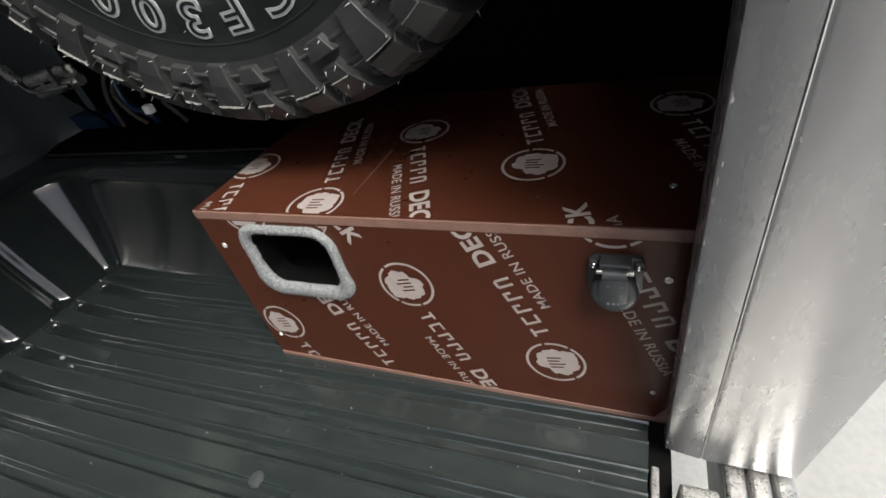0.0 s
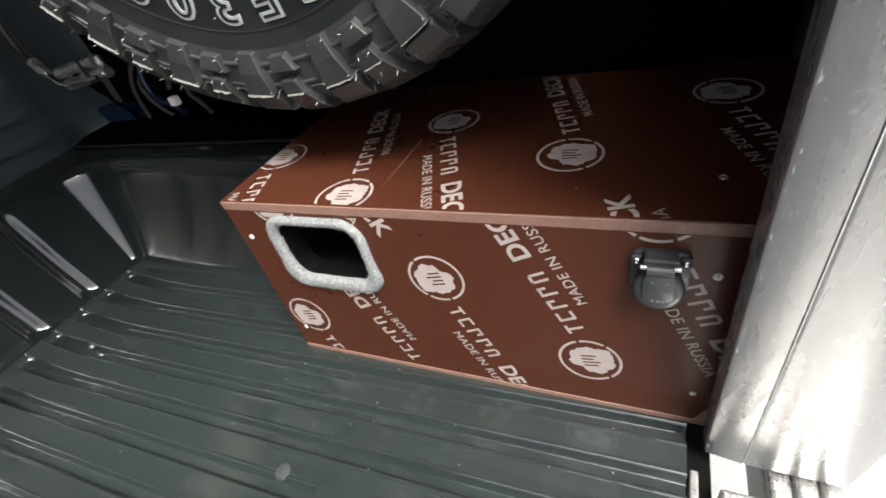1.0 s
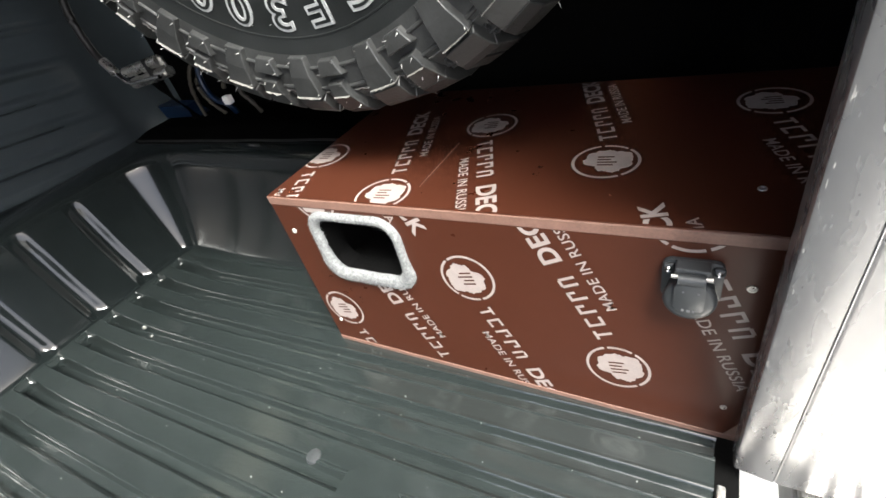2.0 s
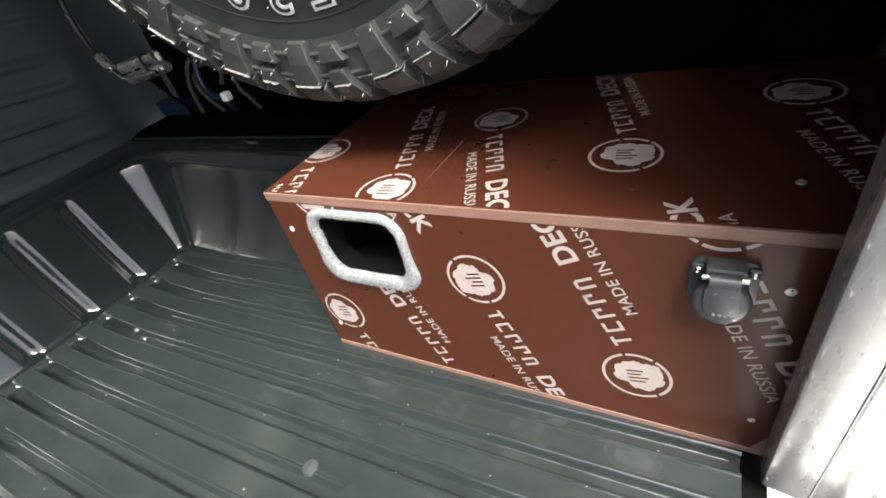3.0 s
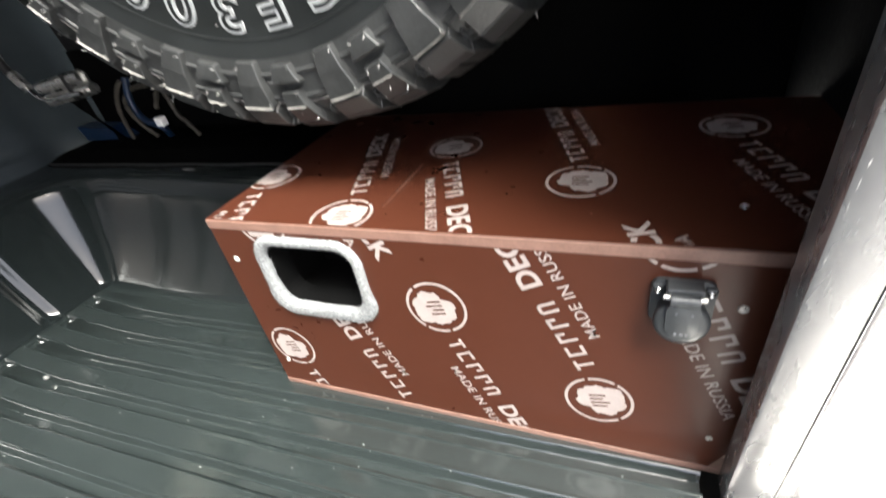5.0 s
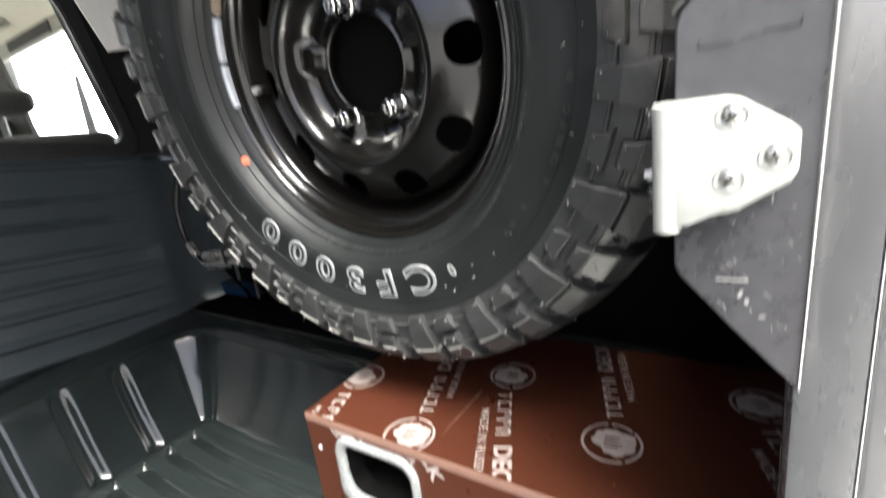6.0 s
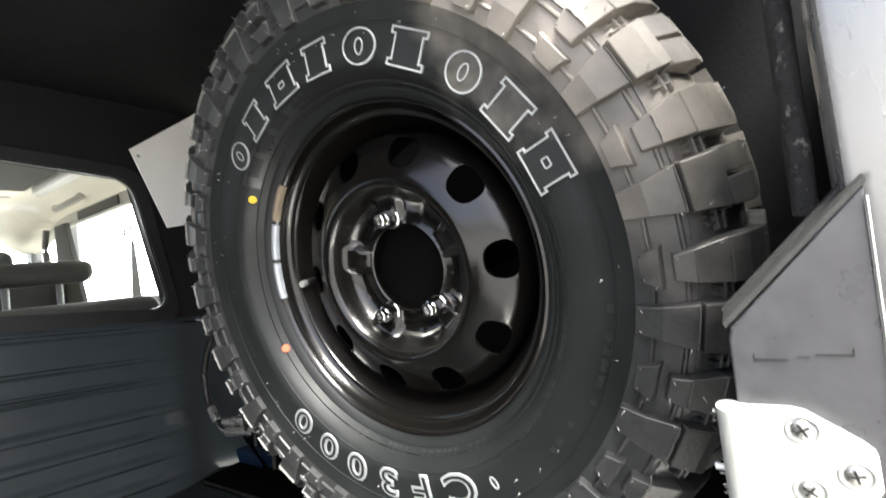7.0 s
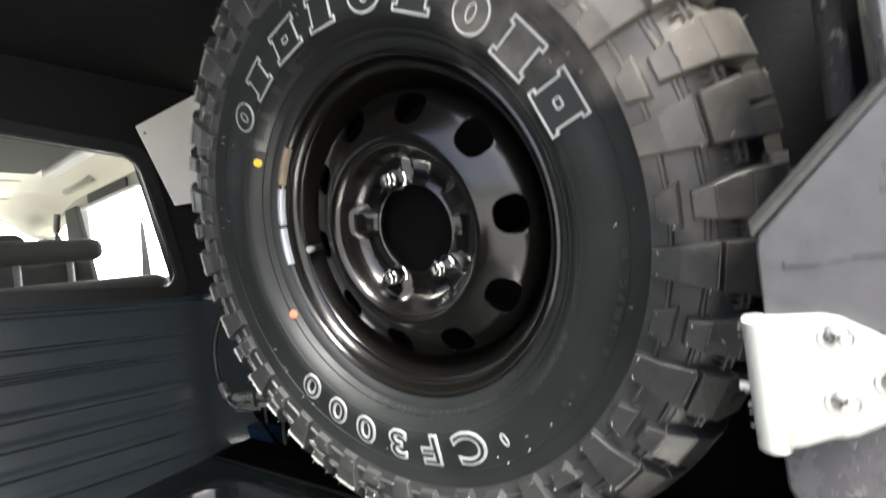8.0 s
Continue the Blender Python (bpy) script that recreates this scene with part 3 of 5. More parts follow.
def panel_x(z, y=0.0):
    """The pressed profile: a ledge under the window, two broad bands between grooves, then narrow ridges."""
    on = 1 - smoothstep(0.44, 0.58, y)
    d = 0.010 * (1 - smoothstep(0.735, 0.752, z)) - 0.016 * smoothstep(0.752, 0.785, z)
    for g, w, deep in ((0.730, 0.007, 0.009), (0.647, 0.006, 0.010), (0.594, 0.005, 0.009), (0.580, 0.004, 0.008)):
        d -= 1.25 * deep * (1 - smoothstep(0.35 * w, 1.3 * w, abs(z - g))) * on
    d -= 0.006 * (1 - smoothstep(0.600, 0.640, z)) * on
    for g in (0.504, 0.441, 0.378, 0.315, 0.252):
        d += 0.0150 * (1 - smoothstep(0.002, 0.017, abs(z - g))) * on
    return -1.378 + d


bm = bmesh.new()
rows = []
for z in [0.16 + 0.0025 * i for i in range(252)]:
    rows.append([bm.verts.new(SH @ Vector((panel_x(z, y) - (0.05 * smoothstep(0.55, 0.70, y)), y, z))) for y in (-1.0, -0.5, 0.0, 0.3, 0.44, 0.5, 0.55, 0.60, 0.66, 0.74, 0.90)])
grid_faces(bm, rows)
part("lower_panel", bm, CABPAINT, cab, smooth=60)
bm = bmesh.new()
box(bm, (-1.45, -1.0, 0.10), (-1.425, 0.92, 0.775), m=SH)
part("backing", bm, BODYPAINT, cab)


def window_outline(grow=0.0, r=0.05):
    c = [(WL - grow, WB - grow), (WR0 + grow, WB - grow), (WR1 + grow, WT + grow), (WL - grow, WT + grow)]
    pts = []
    for i in range(4):
        p, a, b = Vector(c[i]), Vector(c[i - 1]), Vector(c[(i + 1) % 4])
        p0, p1 = p + (a - p).normalized() * r, p + (b - p).normalized() * r
        for s in range(7):
            t = s / 6
            q = (1 - t) ** 2 * p0 + 2 * t * (1 - t) * p + t * t * p1
            pts.append((q.x, q.y))
    return pts


bm = bmesh.new()
for quad in ([(-1.06, WT + 0.003), (0.92, WT + 0.003), (0.92, 1.62), (-1.06, 1.56)], [(WR0 + 0.003, WB - 0.03), (0.92, WB - 0.03), (0.92, WT + 0.003), (WR1 + 0.003, WT + 0.003)],
             [(-1.06, WB - 0.03), (WL - 0.003, WB - 0.03), (WL - 0.003, WT + 0.003), (-1.06, WT + 0.003)]):
    prism(bm, quad, 0.03, SH @ pose(-1.412, 0, 0) @ YZ)
part("upper_panel", bm, LINING, cab)
window = thing("window_1", "cab rear window with a black rubber surround", "window", kind="structure")
bm = bmesh.new()
ring_plate(bm, window_outline(0.036, 0.060), window_outline(0.0), 0.022, SH @ pose(-1.392, 0, 0) @ YZ)
bmesh.ops.bevel(bm, geom=list(bm.edges), offset=0.004, segments=2, affect="EDGES")
part("window_frame", bm, SEALRUBBER, window, smooth=50)
bm = bmesh.new()
prism(bm, window_outline(0.004), 0.004, SH @ pose(-1.400, 0, 0) @ YZ)
pane = part("pane", bm, GLASS, window)
pane.visible_shadow = False
for y, z in ((0.546, 0.550), (0.547, 0.317)):
    bm = bmesh.new()
    lathe(bm, [(0.0004, 0.004), (0.004, 0.0034), (0.006, 0.001), (0.0065, -0.004)], 16, m=Matrix.Translation((-1.372 if z < 0.5 else -1.375, y, z - 0.034)) @ pose(0, 0, 0, 0, 90, 0))
    part("rivet", bm, STEEL, cab)

# white board in the canopy's front corner
bm = bmesh.new()
prism(bm, [(0.480, 1.205), (0.70, 1.365), (0.76, 1.02), (0.560, 0.985)], 0.006, pose(-1.352, 0, 0) @ YZ, bevel=0.001)
board = tagged(part("white_board", bm, BOARD), "plain white board fixed in the canopy's front corner", "board")
bm = bmesh.new()
lathe(bm, [(0.0004, 0.002), (0.003, 0.0015), (0.004, 0)], 12, m=Matrix.Translation((-1.346, 0.500, 1.188)) @ pose(0, 0, 0, 0, 90, 0))
part("rivet", bm, TRIMGREY, board)

# cab interior
bm = bmesh.new()
box(bm, (-3.3, -0.98, -0.05), (-1.46, 0.82, 0.02))
tagged(part("cab_floor", bm, TRIMGREY), "grey carpeted cab floor", "floor", kind="structure")
headl = thing("headliner", "cream cloth headliner of the cab with pressed seams", "headliner", kind="structure")
bm = bmesh.new()
rows = []
for i in range(25):
    x = -1.46 - 1.84 * i / 24
    rows.append([bm.verts.new((x, y, 1.24 + 0.09 * smoothstep(0, 0.5, -1.46 - x) - 0.10 * smoothstep(1.05, 1.75, -1.46 - x) - 0.13 * smoothstep(0.62, 0.82, abs(y + 0.08)))) for y in np.linspace(-0.90, 0.74, 25)])
grid_faces(bm, rows)
bmesh.ops.solidify(bm, geom=list(bm.faces), thickness=0.03)
part("liner_cloth", bm, HEADLINER, headl, smooth=60)
for x in (-1.72, -1.87, -2.02, -2.17, -2.32, -2.50, -2.68, -2.90):
    bm = bmesh.new()
    tube(bm, [(x, y, 1.24 + 0.09 * smoothstep(0, 0.5, -1.46 - x) - 0.10 * smoothstep(1.05, 1.75, -1.46 - x) - 0.001) for y in (-0.4, 0, 0.53)], 0.003, 6)
    part("seam", bm, TRIMGREY, headl)
bm = bmesh.new()
box(bm, (-2.41, -0.62, 1.286), (-1.80, 0.52, 1.318), 0.012)
tagged(part("roof_shade", bm, SEATCLOTH), "dark roof shade panel set in the headliner", "shade")
bm = bmesh.new()
box(bm, (-2.40, 0.535, 1.268), (-1.90, 0.575, 1.312), 0.008)
tagged(part("roof_lamp_strip", bm, BOARD), "long white plastic strip beside the roof shade", "strip")
# right-hand body side with its openings
side = thing("cab_side", "grey trimmed cab side with window openings", "wall", kind="structure")
for lo, hi in (((-3.3, 0.76, 0.0), (-1.46, 0.80, 0.80)), ((-3.3, 0.70, 1.17), (-1.46, 0.74, 1.36)), ((-1.56, 0.72, 0.78), (-1.46, 0.77, 1.2)), ((-2.77, 0.70, 0.78), (-2.66, 0.77, 1.2)), ((-3.3, 0.72, 0.78), (-3.2, 0.77, 1.2))):
    bm = bmesh.new()
    box(bm, lo, hi, 0.012)
    part("side_trim", bm, HEADLINER if lo[2] > 1.0 else TRIMGREY, side)
bm = bmesh.new()
box(bm, (-3.34, -0.98, 0.0), (-3.30, 0.80, 0.78), 0.01)
tagged(part("cab_front", bm, TRIMGREY), "grey dashboard bulkhead", "wall", kind="structure")
bm = bmesh.new()
box(bm, (-3.3, -0.98, 0.0), (-1.46, -0.94, 0.80), 0.01)
tagged(part("cab_far_side", bm, TRIMGREY), "grey trimmed far cab side", "wall", kind="structure")
for x in (-2.38, -3.05):
    bm = bmesh.new()
    tube(bm, [(x + 0.15, 0.665, 1.262), (x + 0.12, 0.640, 1.236), (x, 0.630, 1.228), (x - 0.12, 0.640, 1.236), (x - 0.15, 0.665, 1.262)], 0.014, 10)
    tagged(part("grab_handle", bm, HEADLINER, smooth=60), "cream plastic grab handle below the headliner", "handle")
bm = bmesh.new()
box(bm, (-2.42, 0.690, 1.172), (-2.00, 0.699, 1.212), 0.003)
tagged(part("sun_blind", bm, SEATCLOTH), "rolled brown-grey blind over the side window", "blind")
bm = bmesh.new()
prism(bm, [(-2.68, 0.78), (-2.40, 0.78), (-2.55, 1.18), (-2.68, 1.18)], 0.02, Matrix(((1, 0, 0, 0), (0, 0, -1, 0.699), (0, 1, 0, 0), (0, 0, 0, 1))), bevel=0.004)
tagged(part("pillar_trim", bm, SEATCLOTH), "grey-brown trim of the middle cab pillar", "trim", kind="structure")
bm = bmesh.new()
tube(bm, [(-2.64, 0.66, 0.80), (-2.70, 0.655, 0.95), (-2.72, 0.65, 1.08), (-2.70, 0.655, 1.165)], 0.013, 10)
tagged(part("front_belt", bm, TRIMGREY, smooth=60), "pale grey seat belt along the middle cab pillar", "belt")
bm = bmesh.new()
prism(bm, [(0.574, 0.885), (0.610, 0.870), (0.570, 1.19), (0.516, 1.19)], 0.02, SH @ pose(-1.458, 0, 0) @ YZ, bevel=0.004)
tagged(part("window_trim", bm, BROWNTRIM), "dark brown inner trim beside the cab rear window", "trim", kind="structure")
belt = thing("seat_belt", "grey rear seat belt hanging from a wire loop", "belt")
bm = bmesh.new()
prism(bm, [(-2.000, 0.74), (-1.915, 0.74), (-1.938, 1.01), (-1.962, 1.01)], 0.006, Matrix(((1, 0, 0, 0), (0, 0, -1, 0.712), (0, 1, 0, 0), (0, 0, 0, 1))), bevel=0.001)
part("strap", bm, TRIMGREY, belt)
bm = bmesh.new()
tube(bm, [(-1.950, 0.706, 1.008), (-1.925, 0.706, 1.045), (-1.965, 0.706, 1.075), (-2.010, 0.706, 1.062), (-1.985, 0.706, 1.035)], 0.004, 8)
part("loop", bm, SEALRUBBER, belt)
bench = thing("rear_bench", "dark cloth rear bench seat with headrests", "seat")
bm = bmesh.new()
box(bm, (-1.66, -0.86, 0.20), (-1.50, 0.60, 0.800), 0.04, 4)
part("backrest", bm, SEATCLOTH, bench, smooth=50)
bm = bmesh.new()
box(bm, (-2.1, -0.86, 0.02), (-1.66, 0.60, 0.36), 0.05, 4)
part("seat", bm, SEATCLOTH, bench, smooth=50)
for y0, y1 in ((0.05, 0.444), (-0.42, -0.10)):
    bm = bmesh.new()
    box(bm, (-1.65, y0, 0.858), (-1.55, y1, 0.922), 0.025, 4)
    hr = part("headrest", bm, SEATCLOTH, bench, smooth=50)
    for y in (y1 - 0.188, y1 - 0.073):
        bm = bmesh.new()
        tube(bm, [(-1.60, y, 0.70), (-1.60, y, 0.78), (-1.60, y, 0.86)], 0.008, 10)
        part("post", bm, TRIMGREY, hr, "pale grey post")
for y in (-0.45, 0.42):
    st = thing("car_seat", "dark cloth front seat with headrest", "seat", group="front seats")
    bm = bmesh.new()
    box(bm, (-2.75, y - 0.32, 0.15), (-2.60, y + 0.32, 0.935), 0.05, 4)
    part("backrest", bm, SEATCLOTH, st, smooth=50)
    bm = bmesh.new()
    box(bm, (-2.73, y - 0.15, 0.94), (-2.63, y + 0.10, 1.07), 0.04, 4)
    part("headrest", bm, SEATCLOTH, st, smooth=50)
    bm = bmesh.new()
    box(bm, (-3.15, y - 0.25, 0.0), (-2.70, y + 0.25, 0.36), 0.05, 4)
    part("seat", bm, SEATCLOTH, st, smooth=50)

# ground outside
bm = bmesh.new()
bmesh.ops.create_grid(bm, x_segments=1, y_segments=1, size=600, matrix=pose(0, 0, -0.85))
tagged(part("ground", bm, CONCRETE), "grey concrete ground", "ground", kind="structure")

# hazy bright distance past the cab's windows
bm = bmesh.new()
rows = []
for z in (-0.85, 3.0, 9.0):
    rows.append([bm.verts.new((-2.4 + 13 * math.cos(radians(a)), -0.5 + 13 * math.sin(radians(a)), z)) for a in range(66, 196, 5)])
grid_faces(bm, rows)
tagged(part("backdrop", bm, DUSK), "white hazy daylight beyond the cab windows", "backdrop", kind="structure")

# grit lying on the liner
rnd = random.Random(21)
bm = bmesh.new()
for i in range(200):
    x, y = rnd.uniform(-1.08, 0.06), rnd.uniform(-0.42, 0.295)
    s = rnd.choice((0.0003, 0.0004, 0.0004, 0.0005, 0.0006, 0.0009))
    z = floor_height(y - 0.03 * (x + 0.9)) + 0.0016 * noise.noise((x * 3.1, y * 4.0, 0.4)) + s * 0.4
    r = bmesh.ops.create_icosphere(bm, subdivisions=1, radius=s, matrix=pose(x, y, z, rnd.uniform(0, 90), 0, rnd.uniform(0, 180)) @ Matrix.Diagonal((rnd.uniform(0.7, 2.2), 1, 0.6, 1)))
tagged(part("grit", bm, CRUMB), "pale crumbs of grit scattered on the liner", "grit", kind="stuff")


# ---- the plywood box ----
BX0, BX1, BY, BH = -0.500, 0.215, 0.300, 0.301
EDGE = 0.0135
crate = thing("plywood_box", "brown film-faced plywood box with printed faces standing on the liner", "box")


def holed_panel(bm, x0, x1, z0, z1, hole, depth):
    """A front panel with a rounded hole through it."""
    cx, cz = (hole[0] + hole[1]) / 2, (hole[2] + hole[3]) / 2
    inner = rounded(hole[1] - hole[0], hole[3] - hole[2], 0.022, 6, cx, cz)
    outer = []
    for u, v in inner:
        dx, dz = u - cx, v - cz
        k = min(((x1 - cx) if dx > 0 else (x0 - cx)) / dx if abs(dx) > 1e-9 else 1e9, ((z1 - cz) if dz > 0 else (z0 - cz)) / dz if abs(dz) > 1e-9 else 1e9)
        outer.append([cx + dx * k, cz + dz * k])
    for corner in ((x0, z0), (x1, z0), (x0, z1), (x1, z1)):
        i = min(range(len(outer)), key=lambda n: (outer[n][0] - corner[0]) ** 2 + (outer[n][1] - corner[1]) ** 2)
        outer[i] = list(corner)
    ring_plate(bm, outer, inner, depth, Matrix(((1, 0, 0, 0), (0, 0, -1, BY + depth), (0, 1, 0, 0), (0, 0, 0, 1))))


HOLE = (-0.424, -0.300, 0.179, 0.271)
bm = bmesh.new()
holed_panel(bm, BX0 + 0.002, BX1, 0.009, BH - EDGE, HOLE, 0.012)
part("front_panel", bm, FILM, crate)
bm = bmesh.new()
box(bm, (BX0, BY - 0.0005, BH - EDGE), (BX1, 0.655, BH - 0.0008), 0.0012)
part("top_edge", bm, PLYEDGE, crate, "worn pinkish painted plywood edge")
bm = bmesh.new()
box(bm, (BX0 + 0.0015, BY + 0.001, BH - 0.0012), (BX1 - 0.0015, 0.653, BH + 0.0004), 0.0003)
part("top_panel", bm, FILM, crate)
bm = bmesh.new()
box(bm, (BX0 + 0.001, BY - 0.001, 0.0), (BX1, 0.43, 0.009), 0.0012)
part("bottom_edge", bm, PLYEDGE, crate, "chipped painted plywood edge")
for x in (BX0 + 0.002, BX1 - 0.014):
    bm = bmesh.new()
    prism(bm, [(BY + 0.012, 0.009), (0.43, 0.009), (0.525, BH - EDGE), (BY + 0.012, BH - EDGE)], 0.012, pose(x, 0, 0) @ YZ)
    part("end_panel", bm, FILM, crate)
# near-black chamber behind the hole, its colour standing in for the shade inside
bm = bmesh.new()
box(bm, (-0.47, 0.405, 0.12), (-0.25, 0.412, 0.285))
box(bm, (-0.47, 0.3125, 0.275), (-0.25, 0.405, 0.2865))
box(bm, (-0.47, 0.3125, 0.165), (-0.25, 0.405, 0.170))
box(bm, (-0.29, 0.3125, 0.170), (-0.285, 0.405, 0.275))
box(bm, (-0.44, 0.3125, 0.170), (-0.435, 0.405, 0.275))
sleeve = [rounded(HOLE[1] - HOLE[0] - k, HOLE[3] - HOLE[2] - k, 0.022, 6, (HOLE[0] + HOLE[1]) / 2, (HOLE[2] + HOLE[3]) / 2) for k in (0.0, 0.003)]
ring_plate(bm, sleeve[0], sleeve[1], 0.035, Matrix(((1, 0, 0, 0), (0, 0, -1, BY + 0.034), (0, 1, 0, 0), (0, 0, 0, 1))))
part("opening_shade", bm, BLACK, crate, "near-black sheets standing in for the shade behind the opening")

# felt trim round the hole: a soft roll with short fibres
trim = []
for u, v in rounded(HOLE[1] - HOLE[0] + 0.013, HOLE[3] - HOLE[2] + 0.013, 0.026, 8, (HOLE[0] + HOLE[1]) / 2, (HOLE[2] + HOLE[3]) / 2):
    trim.append((u, v))
bm = bmesh.new()
rings = []
rnd = random.Random(3)
dense = []
for i in range(len(trim)):
    a, b = Vector(trim[i]), Vector(trim[(i + 1) % len(trim)])
    n = max(1, int((b - a).length / 0.0025))
    dense += [a.lerp(b, k / n) for k in range(n)]


def felt_radius(p):
    """The roll is thick below and on one side, thin above."""
    return 0.0054 + 0.0054 * (1 - smoothstep(0.178, 0.222, p.y)) + 0.0030 * (1 - smoothstep(-0.428, -0.40, p.x))


for i, p in enumerate(dense):
    t = (dense[(i + 1) % len(dense)] - dense[i - 1]).normalized()
    o = Vector((t.y, -t.x))
    ring = []
    for k in range(14):
        a = 2 * math.pi * k / 14
        r = felt_radius(p) * (1 + 0.10 * noise.noise((p.x * 90, p.y * 90, a)) + rnd.uniform(-0.05, 0.05))
        ring.append(bm.verts.new((p.x + o.x * r * math.cos(a), BY - 0.001 - 0.0072 * math.sin(a) * (1 + rnd.uniform(-0.06, 0.06)), p.y + o.y * r * math.cos(a))))
    rings.append(ring)
for i in range(len(rings)):
    p, q = rings[i], rings[(i + 1) % len(rings)]
    for k in range(14):
        bm.faces.new((p[k], p[(k + 1) % 14], q[(k + 1) % 14], q[k]))
fibres = []
for i in range(8000):
    p = rnd.choice(dense)
    j = dense.index(p)
    t = (dense[(j + 1) % len(dense)] - dense[j - 1]).normalized()
    o = Vector((t.y, -t.x))
    a = rnd.uniform(-0.4, math.pi + 0.4)
    fr = felt_radius(p) - 0.0003
    base = Vector((p.x + o.x * fr * math.cos(a), BY - 0.001 - 0.0070 * math.sin(a), p.y + o.y * fr * math.cos(a)))
    d = Vector((o.x * math.cos(a), -math.sin(a), o.y * math.cos(a))) + Vector((rnd.uniform(-1, 1), rnd.uniform(-1, 1), rnd.uniform(-1, 1))) * 0.8
    s = Vector((rnd.uniform(-1, 1), rnd.uniform(-1, 1), rnd.uniform(-1, 1))).normalized() * 0.00022
    tip = base + d.normalized() * rnd.uniform(0.0010, 0.0034)
    fibres.append((base - s, base + s, tip))
for tri in fibres:
    bm.faces.new([bm.verts.new(q) for q in tri])
felt = part("hole_trim", bm, FELT, crate, "fuzzy grey felt trim round the opening")


# printed rows: badge, bars for the maker's word, then readable words
def badge_arc(bm, a0, a1):
    """One arc of the broken ring of the round badge."""
    k = 56
    out = [(0.0365 * math.cos(2 * math.pi * i / k), 0.0365 * math.sin(2 * math.pi * i / k)) for i in range(k)]
    inn = [(0.0332 * math.cos(2 * math.pi * i / k), 0.0332 * math.sin(2 * math.pi * i / k)) for i in range(k)]
    ring = [[bm.verts.new((*line[i % k], 0)) for line in (out, inn)] for i in range(a0, a1 + 1)]
    for p, q in zip(ring, ring[1:]):
        bm.faces.new((p[0], q[0], q[1], p[1]))


def emblem(bm):
    """A plain ragged blot inside the ring."""
    hub = bm.verts.new((-0.001, 0.001, 0))
    rim = []
    for i in range(64):
        a = 2 * math.pi * i / 64
        r = 0.0250 + 0.0075 * noise.noise((math.cos(a) * 1.5, math.sin(a) * 1.5, 3.0)) + 0.0035 * noise.noise((math.cos(a) * 7, math.sin(a) * 7, 8.0))
        r *= 1 - 0.28 * max(0, math.cos(a - 2.3)) ** 6
        rim.append(bm.verts.new((1.05 * r * math.cos(a) - 0.001, 0.98 * r * math.sin(a) - 0.001, 0)))
    for i in range(64):
        bm.faces.new((hub, rim[i], rim[(i + 1) % 64]))


def emblem_bars(bm):
    """Slanted plain bars over the blot."""
    for x, y, w, h in ((-0.009, 0.002, 0.0024, 0.016), (-0.003, -0.001, 0.0024, 0.020), (0.003, 0.001, 0.0024, 0.014), (0.009, -0.002, 0.0024, 0.017)):
        bm.faces.new([bm.verts.new((x + p * w / 2 + 0.25 * (y + q * h / 2), y + q * h / 2, 0.0002)) for p, q in ((-1, -1), (1, -1), (1, 1), (-1, 1))])


def bar_glyph(bm, x, w, h, kind):
    """A plain stroke shape as tall as a capital."""
    t = 0.0036
    strokes = {0: [(0, h / 2 - t / 2, w, t), (0, -t / 2, t, h - t)], 1: [(-w / 2 + t / 2, 0, t, h), (t / 2, h / 2 - t / 2, w - t, t), (t / 2, -h / 2 + t / 2, w - t, t)],
               2: [(-w / 2 + t / 2, 0, t, h), (t / 2, h / 2 - t / 2, w - t, t), (w / 2 - t / 2, h * 0.2, t, h * 0.4)], 3: [(-w / 2 + t / 2, -0.001, t, h - 0.002), (w / 2 - t / 2, -0.001, t, h - 0.002), (0, h / 2 - t / 2, w * 0.7, t)]}[kind]
    for cx, cy, a, b in strokes:
        bm.faces.new([bm.verts.new((x + cx + p * a / 2, cy + q * b / 2, 0)) for p, q in ((-1, -1), (1, -1), (1, 1), (-1, 1))])


deck = letters("DECK", 0.0315, 0.0, 0.0010, 1.03)
made = letters("MADE IN RUSSIA", 0.0172, 0.0, 0.00012, 1.06)


